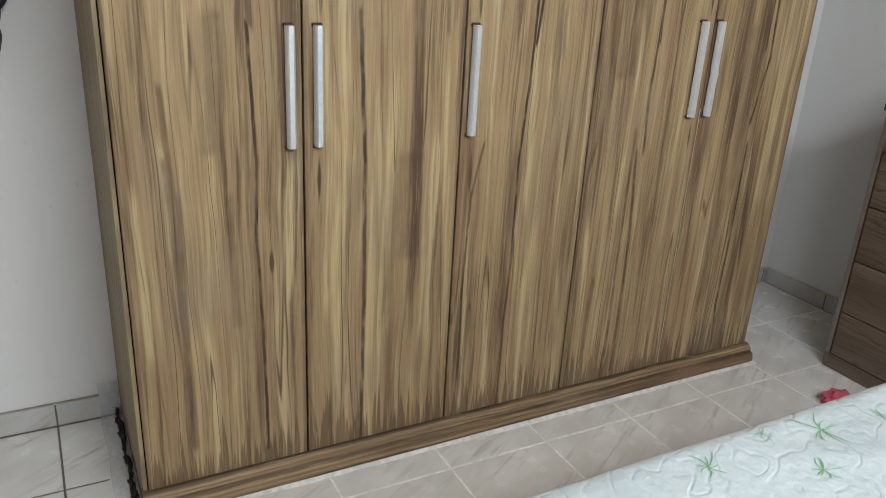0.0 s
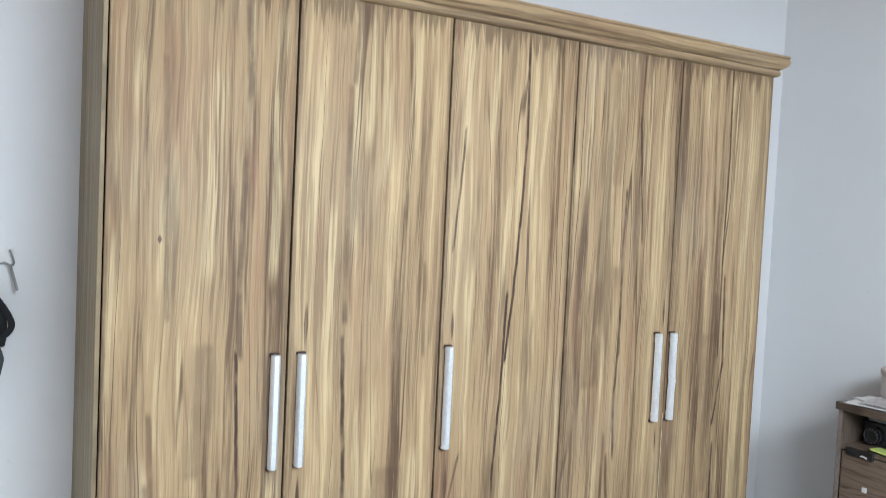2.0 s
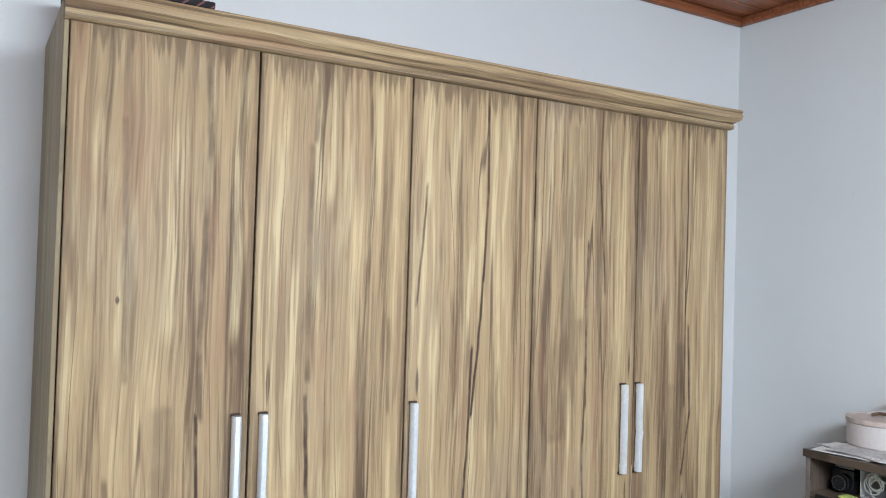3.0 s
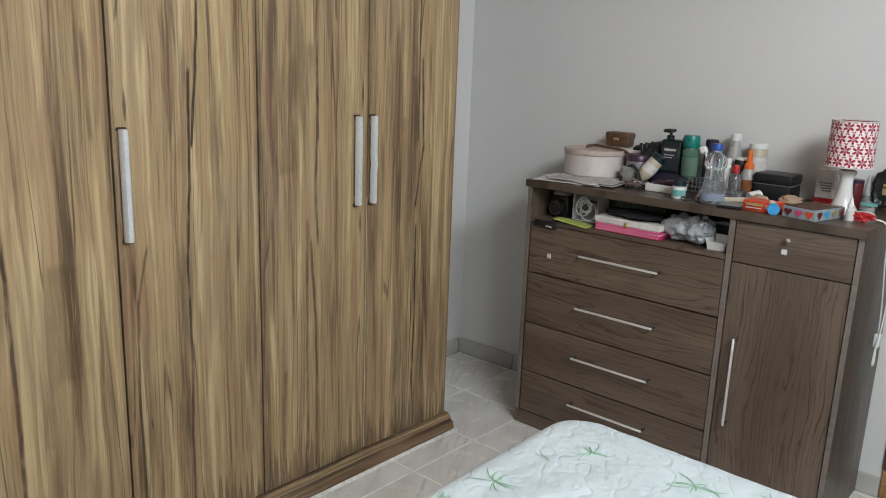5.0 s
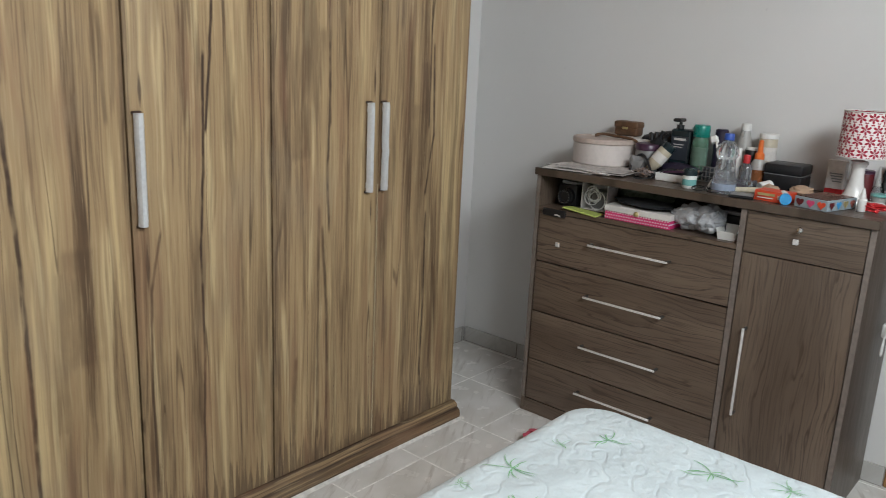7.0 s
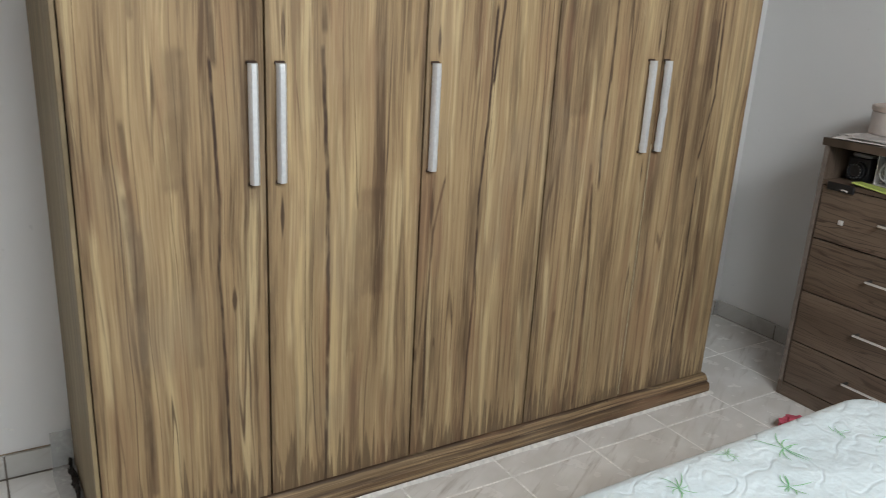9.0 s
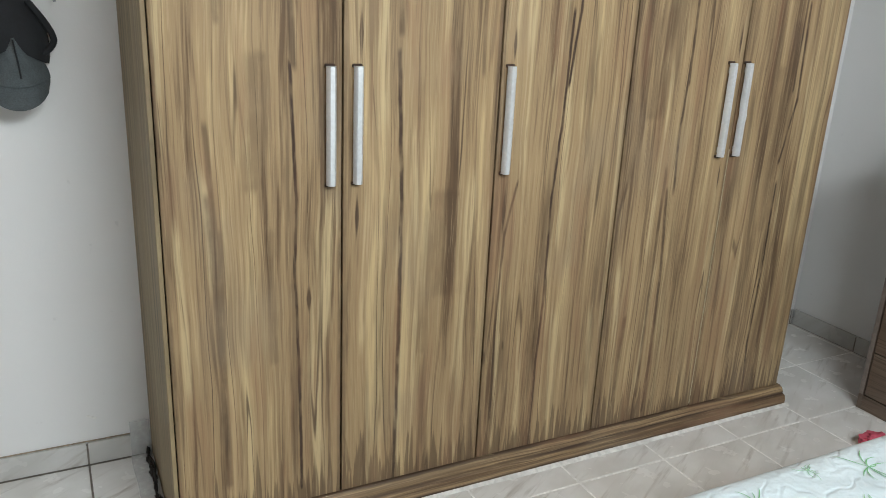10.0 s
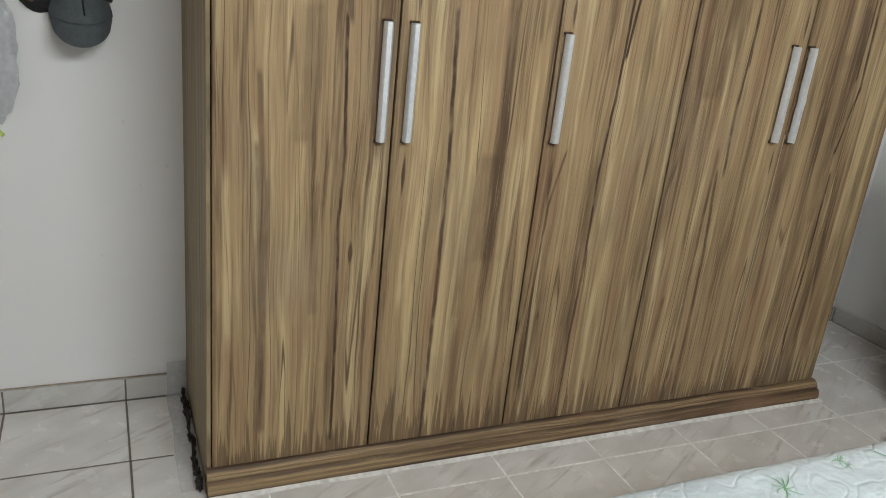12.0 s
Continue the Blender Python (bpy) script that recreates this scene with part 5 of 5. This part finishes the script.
# black ornate frame with a gilt centre
of = thing("picture_frame", (2.9, -1.33, TOP), "small black ornate frame with a dull gold centre", "frame")
bm = bmesh.new()
ring = []
for k in range(48):
    a = 2 * math.pi * k / 48
    r = 1.02 - 0.07 * math.cos(4 * a) + 0.045 * math.cos(12 * a + math.pi) + 0.14 * max(0, math.cos(a - math.pi / 2)) ** 9
    ring.append((0.048 * r * math.cos(a), 0.066 * r * math.sin(a)))
for dx, s in ((0.0, 1.0), (-0.009, 0.96), (-0.012, 0.80), (-0.006, 0.62)):
    row_v = [bm.verts.new((2.915 + dx, -1.322 + a * s, TOP + 0.072 + b * s)) for a, b in ring]
    if dx == 0.0:
        first, prev = row_v, row_v
        continue
    for k in range(48):
        bm.faces.new((prev[k], prev[(k + 1) % 48], row_v[(k + 1) % 48], row_v[k]))
    prev = row_v
bm.faces.new(prev)
bm.faces.new(first[::-1])
part("border", bm, col("black_carved_resin", (0.012, 0.016, 0.014), 0.35), of, smooth=25)
part("plaque", box(2.9015, 2.908, -1.334, -1.310, TOP + 0.055, TOP + 0.078, 0.001), C_GOLD, of)
part("plaque", box(2.9015, 2.908, -1.333, -1.311, TOP + 0.082, TOP + 0.092, 0.001), C_GOLD, of)
part("leg", box(2.9155, 2.93, -1.345, -1.331, TOP, TOP + 0.08, 0.001), M_BLACK, of)

# white lamp cable with an inline switch hanging at the dresser's side
cable = thing("lamp_cable", (2.72, -1.36, TOP), "white lamp cable with an inline switch hanging down", "cable")
part("cord", tube([(2.80, -1.25, TOP + 0.005), (2.72, -1.30, TOP + 0.006), (2.66, -1.345, TOP + 0.010), (2.67, -1.392, TOP - 0.01), (2.72, -1.392, 0.9), (2.78, -1.392, 0.75), (2.80, -1.392, 0.645)], 0.0026, 7), M_WHITE, cable)
part("cord", tube([(2.80, -1.392, 0.60), (2.795, -1.394, 0.55), (2.765, -1.396, 0.545), (2.77, -1.396, 0.59), (2.80, -1.40, 0.70), (2.86, -1.392, 0.92), (2.90, -1.392, 1.0)], 0.0026, 7), M_WHITE, cable)
part("switch", box(2.785, 2.815, -1.402, -1.383, 0.60, 0.648, 0.005, seg=2), M_WHITE, cable)
ad = thing("cable_adaptor", (2.72, -1.315, TOP), "white flat adaptor with a cord bundle", "adaptor")
part("body", box(2.70, 2.76, -1.335, -1.285, TOP, TOP + 0.016, 0.004, seg=2, spin=(0, 0, 25)), M_WHITE, ad)

# ---------------------------------------------------------------- things in the open shelf
SH = 0.8855
cm = thing("film_camera", (2.6, -0.22, SH), "black camera with a ribbed lens on the open shelf", "camera")
part("body", box(2.60, 2.66, -0.272, -0.186, SH, SH + 0.085, 0.006, seg=2), M_BLACK, cm)
part("lens", lathe((2.60, -0.235, SH + 0.04), [(0.032, 0), (0.032, 0.02), (0.028, 0.021), (0.028, 0.035), (0.022, 0.036), (0.02, 0.028), (0.002, 0.027)], 28, pose(0, 0, 0, 0, -90, 0)), M_BLACK, cm)
for k in range(14):
    a = 2 * math.pi * k / 14
    part("lens_mark", box(2.5635, 2.5645, -0.235 + 0.025 * math.cos(a) - 0.0015, -0.235 + 0.025 * math.cos(a) + 0.0015, SH + 0.04 + 0.025 * math.sin(a) - 0.0015, SH + 0.04 + 0.025 * math.sin(a) + 0.0015), C_GREY, cm)
part("top_plate", box(2.605, 2.655, -0.265, -0.195, SH + 0.0855, SH + 0.10, 0.004), C_GREY, cm)
wb = thing("charger_box", (2.63, -0.35, SH), "open white card box with a coiled white cable", "box")
bm = box(2.60, 2.68, -0.41, -0.295, SH, SH + 0.003)
box(2.60, 2.68, -0.41, -0.407, SH + 0.0032, SH + 0.112, bm=bm)
box(2.60, 2.68, -0.298, -0.295, SH + 0.0032, SH + 0.112, bm=bm)
box(2.677, 2.68, -0.4068, -0.2982, SH + 0.0032, SH + 0.112, bm=bm)
part("card", bm, M_PAPER, wb)
part("inner", box(2.63, 2.67, -0.40, -0.325, SH + 0.004, SH + 0.075, 0.004), C_GREY, wb, "grey inner tray")
bm = bmesh.new()
for k in range(5):
    r, c = 0.024 + 0.006 * (k % 3), (-0.352 + 0.014 * math.sin(k * 2.1), SH + 0.052 + 0.012 * math.cos(k * 1.7))
    tube([(2.598 + 0.003 * k, c[0] + r * (1.0 + 0.3 * math.sin(k * 3.1)) * math.cos(j * math.pi / 6), c[1] + r * math.sin(j * math.pi / 6)) for j in range(13)], 0.0028, 6, bm)
part("coiled_cable", bm, M_WHITE, wb)
lp = thing("lime_packet", (2.53, -0.35, SH), "lime green paper packet hanging over the shelf edge", "packet")
bm = box(2.49, 2.55, -0.43, -0.28, SH + 0.001, SH + 0.006, 0.002)
for v in bm.verts:
    v.co.z += 0.008 * noise.noise(v.co * 25) + (0.006 if v.co.y > -0.33 else 0)
part("packet", bm, C_LIME, lp)
kb = thing("key_pouch", (2.50, -0.24, SH), "small black pouch hooked on the shelf edge", "pouch")
part("pouch", box(2.4895, 2.499, -0.295, -0.19, SH - 0.030, SH - 0.001, 0.003), M_BLACK, kb)
part("ring", tube([(2.488, -0.25, SH - 0.022), (2.486, -0.262, SH - 0.020), (2.488, -0.275, SH - 0.024)], 0.003), M_CHROME, kb)
n = Net("pink_dotted_card", 0.45)
px, py, pz = n.split(n.coord())
gy, gz = n.m("MULTIPLY", py, 1 / 0.0105), n.m("MULTIPLY", n.m("SUBTRACT", pz, SH + 0.001), 1 / 0.0105)
gy = n.m("ADD", gy, n.m("MULTIPLY", n.m("FLOOR", gz), 0.5))
dy, dz = n.m("SUBTRACT", n.m("FRACT", gy), 0.5), n.m("SUBTRACT", n.m("FRACT", gz), 0.5)
n.color(n.mix(n.smooth(n.m("SQRT", n.m("ADD", n.m("MULTIPLY", dy, dy), n.m("MULTIPLY", dz, dz))), 0.22, 0.3), (0.82, 0.70, 0.74), (0.66, 0.035, 0.17)))
pk = thing("dotted_box", (2.56, -0.58, SH), "pink box with white polka dots and a white lid edge", "box")
part("body", box(2.512, 2.66, -0.715, -0.455, SH, SH + 0.030, 0.001), n.mat, pk)
part("lid", box(2.509, 2.66, -0.718, -0.452, SH + 0.0303, SH + 0.052, 0.002), M_PAPER, pk)
part("clasp", lathe((2.509, -0.585, SH + 0.035), [(0.009, 0), (0.010, 0.002), (0.006, 0.006), (0.001, 0.007)], 12, pose(0, 0, 0, 0, -90, 0)), C_GOLD, pk)
bg = thing("dark_pouch", (2.6, -0.6, SH + 0.053), "flat black pouch lying on a dotted box", "pouch")
part("cloth", crumple((2.585, -0.59, SH + 0.0525), (0.13, 0.24, 0.028), 7.7, 0.25, 3), M_CLOTHB, bg)
gb = thing("folded_bag", (2.78, -0.50, SH), "folded grey-green plastic bag at the back", "bag")
part("bag", crumple((2.78, -0.50, SH), (0.18, 0.28, 0.11), 9.1, 0.25, 3), col("grey_green_film", (0.16, 0.20, 0.15), 0.3), gb)
pbg = thing("plastic_bag", (2.57, -0.79, SH), "crumpled thin white plastic bag on the open shelf", "bag")
bm = crumple((2.57, -0.765, SH), (0.10, 0.125, 0.085), 11.3, 0.34, 4)
part("bag", bm, C_BAG, pbg)
part("bag_fold", crumple((2.575, -0.835, SH), (0.11, 0.10, 0.095), 15.9, 0.32, 4), C_BAG, pbg)
sb = thing("torn_carton", (2.56, -0.91, SH), "small torn white carton with a dark inside", "carton")
bm = box(2.53, 2.60, -0.945, -0.885, SH, SH + 0.003)
box(2.53, 2.532, -0.945, -0.885, SH + 0.0032, SH + 0.030, bm=bm, spin=(0, -14, 0))
box(2.598, 2.60, -0.945, -0.885, SH + 0.0032, SH + 0.045, bm=bm)
box(2.5325, 2.5975, -0.945, -0.943, SH + 0.0032, SH + 0.042, bm=bm, spin=(12, 0, 0))
box(2.5325, 2.5975, -0.887, -0.885, SH + 0.0032, SH + 0.038, bm=bm, spin=(-16, 0, 0))
part("card", bm, M_WHITE, sb)
db = thing("dark_box", (2.66, -0.90, SH), "small dark box at the end of the shelf", "box")
part("body", box(2.63, 2.72, -0.955, -0.86, SH, SH + 0.07, 0.004), M_BLACK, db)
part("lid", box(2.628, 2.722, -0.957, -0.858, SH + 0.0705, SH + 0.084, 0.003), C_GREY, db)

# ---------------------------------------------------------------- things on the north wall
CX, CY, CZ = -0.273, Y1, 1.261
cap = thing("baseball_cap", (CX, CY, CZ), "black cap with a grey front and peak hung on the wall", "cap")


def shell(cx, cz, rx, rz, depth, a0, a1, rings_n=10, seg=28, lift=0.0, shear=0.0):
    """Part of a domed shell that bulges from the wall towards the room, between two angles."""
    made = bmesh.new()
    rows = []
    for j in range(rings_n + 1):
        f = j / rings_n
        rows.append([made.verts.new((cx + rx * f * math.cos(a) + shear * f * math.sin(a), CY - lift - depth * math.sqrt(max(0, 1 - f * f)) - 0.002, cz + rz * f * math.sin(a))) for a in [a0 + (a1 - a0) * k / seg for k in range(seg + 1)]])
    for a, b in zip(rows, rows[1:]):
        for k in range(seg):
            made.faces.new((a[k], a[k + 1], b[k + 1], b[k]))
    bmesh.ops.remove_doubles(made, verts=made.verts, dist=1e-5)
    return made


part("crown", shell(CX, CZ + 0.02, 0.088, 0.135, 0.085, -0.35, math.pi + 0.35), M_CLOTHB, cap, "black mesh crown")
bm = bmesh.new()
rows = []
for j in range(9):
    f = j / 8
    hw = 0.006 + 0.072 * math.sin(f * math.pi / 2) ** 0.9
    z = CZ + 0.045 - 0.105 * f
    rows.append([bm.verts.new((CX + 0.004 + hw * s, CY - 0.002 - 0.098 * math.sqrt(max(0.02, 1 - (s * 0.92) ** 2)) * (0.93 + 0.07 * f), z - 0.018 * (1 - s * s) * f)) for s in [k / 8 - 1 for k in range(17)]])
for a, b in zip(rows, rows[1:]):
    for k in range(16):
        bm.faces.new((a[k], a[k + 1], b[k + 1], b[k]))
part("front_panel", bm, M_CLOTHG, cap, "grey front panel")
bm = bmesh.new()
rows = []
for j in range(9):
    f = j / 8
    row_v = []
    for k in range(21):
        s = k / 10 - 1
        reach = math.sqrt(max(0, 1 - s * s))
        row_v.append(bm.verts.new((CX + 0.004 + 0.077 * s, CY - 0.012 - 0.080 * reach - 0.035 * f * reach, CZ - 0.055 - 0.018 * reach - 0.060 * f * (0.25 + 0.75 * reach))))
    rows.append(row_v)
for a, b in zip(rows, rows[1:]):
    for k in range(20):
        bm.faces.new((a[k], a[k + 1], b[k + 1], b[k]))
peak = part("peak", bm, M_CLOTHG, cap, "grey curved peak")
part("seam", tube([(CX + 0.004, CY - 0.100, CZ + 0.04), (CX + 0.010, CY - 0.101, CZ - 0.01), (CX + 0.014, CY - 0.101, CZ - 0.055)], 0.0022, 6), M_CLOTHB, cap)
part("strap", tube([(CX + 0.045, CY - 0.04, CZ + 0.135), (CX + 0.080, CY - 0.045, CZ + 0.085), (CX + 0.098, CY - 0.045, CZ + 0.045), (CX + 0.092, CY - 0.045, CZ + 0.022), (CX + 0.070, CY - 0.045, CZ + 0.002)], 0.0085), M_CLOTHB, cap, "black adjusting strap")
hat = thing("patterned_cap", (CX - 0.10, CY, CZ), "dark cap with faded coppery print behind another cap", "cap")
n = Net("dark_printed_cloth", 0.9)
f = n.noise(n.coord(), 45, 4)
n.color(n.mix(n.smooth(f, 0.58, 0.66), (0.012, 0.012, 0.014), (0.16, 0.08, 0.05))).bump(n.noise(n.coord(), 300), 0.001, 0.4)
part("crown", shell(CX - 0.095, CZ + 0.065, 0.075, 0.13, 0.06, 0, 2 * math.pi), n.mat, hat)
hk = thing("wall_hook", (-0.181, CY, 1.49), "small bent wire hook on a clear adhesive pad", "hook")
part("pad", box(-0.190, -0.172, CY - 0.006, CY - 0.0005, 1.490, 1.512, 0.002), M_WHITE, hk)
M_WIRE = plain("dull_wire", (0.30, 0.31, 0.32), 0.4, 0.6)
part("wire", tube([(-0.183, CY - 0.008, 1.505), (-0.172, CY - 0.014, 1.47), (-0.180, CY - 0.018, 1.462), (-0.196, CY - 0.014, 1.468), (-0.225, CY - 0.01, 1.460)], 0.003, 6), M_WIRE, hk)
part("tip", tube([(-0.182, CY - 0.018, 1.464), (-0.172, CY - 0.03, 1.43), (-0.163, CY - 0.04, 1.395)], 0.0042, 6), M_WIRE, hk)
hb2 = thing("hanging_bag", (-0.46, CY, 1.0), "thin whitish plastic bag hanging flat on the wall", "bag")
bm = crumple((-0.492, CY - 0.035, 0.90), (0.13, 0.04, 0.32), 21.0, 0.25, 4)
part("bag", bm, C_BAG, hb2)
part("tail", tube([(-0.49, CY - 0.03, 0.905), (-0.485, CY - 0.035, 0.885), (-0.475, CY - 0.04, 0.875)], 0.005), C_LIME, hb2, "greenish knotted tail")
chip = thing("wall_chip", (-0.175, CY, 0.15), "small grey scuff where paint is chipped", "scuff", kind="structure")
part("scuff", box(-0.196, -0.166, CY - 0.0012, CY - 0.0002, 0.158, 0.164, spin=(0, 28, 0)), M_GROUT, chip)

# crumpled red wrapper on the floor by the dresser
wr = thing("snack_wrapper", (2.33, -0.37, 0), "crumpled pinkish red snack wrapper with a yellow-green band on the floor", "wrapper")
bm = crumple((2.285, -0.385, 0.0005), (0.10, 0.09, 0.042), 2.9, 0.6, 4)
part("foil", bm, col("red_wrapper_foil", (0.52, 0.085, 0.13), 0.6), wr)
part("ear", crumple((2.262, -0.352, 0.0005), (0.035, 0.03, 0.032), 5.9, 0.5, 3), col("red_wrapper_end", (0.50, 0.09, 0.13), 0.6), wr)
part("band", crumple((2.35, -0.41, 0.0005), (0.06, 0.06, 0.024), 4.4, 0.4, 3), C_LIME, wr, "yellow-green printed band")
part("tail", crumple((2.40, -0.42, 0.0005), (0.06, 0.05, 0.016), 6.4, 0.4, 3), C_GREY, wr)

# ---------------------------------------------------------------- floor tiles and skirting, piece by piece
floor = solid("floor", box(X0 - 0.15, X1 + 0.15, Y0 - 0.15, Y1 + 0.15, -0.1, -0.0010), M_GROUT, "floor of pale marbled ceramic tiles with light joints", "floor", "structure")
TB = bmesh.new()
gp = 0.0032
box(gp, PITCH - gp, gp, PITCH - gp, -0.0034, 0.0, 0.0012, TB)
tile_mesh = mesh_of(TB, M_TILE, "floor_tile")
rng = random.Random(11)
k0, k1 = math.floor((X0 - TX) / PITCH), math.ceil((X1 - TX) / PITCH)
j0, j1 = math.floor((Y0 - TY) / PITCH), math.ceil((Y1 - 0.02 - TY) / PITCH)
for i in range(k0, k1):
    for j in range(j0, j1):
        ob = new("floor_tile", tile_mesh)
        ob.parent = floor
        ob.matrix_basis = pose(TX + i * PITCH, TY + j * PITCH, rng.uniform(-0.0004, 0.0002))

for k in range(2):
    gx = TX - k * PITCH
    part("dirty_joint", box(gx - 0.0031, gx + 0.0031, -0.06, Y1 - 0.011, -0.0009, -0.0004), M_DGROUT, floor, "joint darkened by dirt")
part("dirty_joint", box(X0 + 0.02, WL - 0.07, TY + PITCH - 0.0031, TY + PITCH + 0.0031, -0.0009, -0.0004), M_DGROUT, floor, "joint darkened by dirt")
part("dirty_joint", box(X0 + 0.02, WL - 0.01, Y1 - 0.0165, Y1 - 0.0105, -0.0009, 0.0006), M_DGROUT, floor, "joint darkened by dirt")

skirt = thing("baseboard", (1.0, Y1, 0), "skirting of marbled ceramic tile strips", "skirting", kind="structure")
SKH = 0.077


def skirting(a, b, fixed, along):
    """Tile strips of one pitch each, with dark joints between, along one wall."""
    q = (TX if along == "x" else TY + 0.0) + math.floor((a - (TX if along == "x" else TY)) / PITCH) * PITCH
    while q < b:
        s, e = max(a, q + 0.002), min(b, q + PITCH - 0.002)
        if e - s > 0.01:
            if along == "x":
                bm = box(s, e, min(fixed), max(fixed), 0.0012, SKH, 0.0012)
            else:
                bm = box(min(fixed), max(fixed), s, e, 0.0012, SKH, 0.0012)
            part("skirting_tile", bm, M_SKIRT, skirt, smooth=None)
        q += PITCH


skirting(X0 + 0.013, X1 - 0.013, (Y1 - 0.010, Y1 - 0.001), "x")
skirting(DY1 + 0.052, Y1 - 0.0125, (X1 - 0.010, X1 - 0.001), "y")
skirting(Y0 + 0.013, Y1 - 0.0125, (X0 + 0.001, X0 + 0.010), "y")
part("seal_line", box(X0 + 0.02, WL - 0.004, Y1 - 0.004, Y1 - 0.0006, SKH + 0.0005, SKH + 0.0045, 0.001), plain("brownish_seal", (0.30, 0.235, 0.165), 0.8, grain=0.4), skirt, "brownish dirty seal on top of the skirting")
part("joint_backing", box(X0 + 0.02, X1 - 0.012, Y1 - 0.0095, Y1 - 0.0005, 0.0, SKH - 0.006), M_DGROUT, skirt)
part("joint_backing", box(X1 - 0.0095, X1 - 0.0005, DY1 + 0.053, Y1 - 0.013, 0.0, SKH - 0.006), M_DGROUT, skirt)
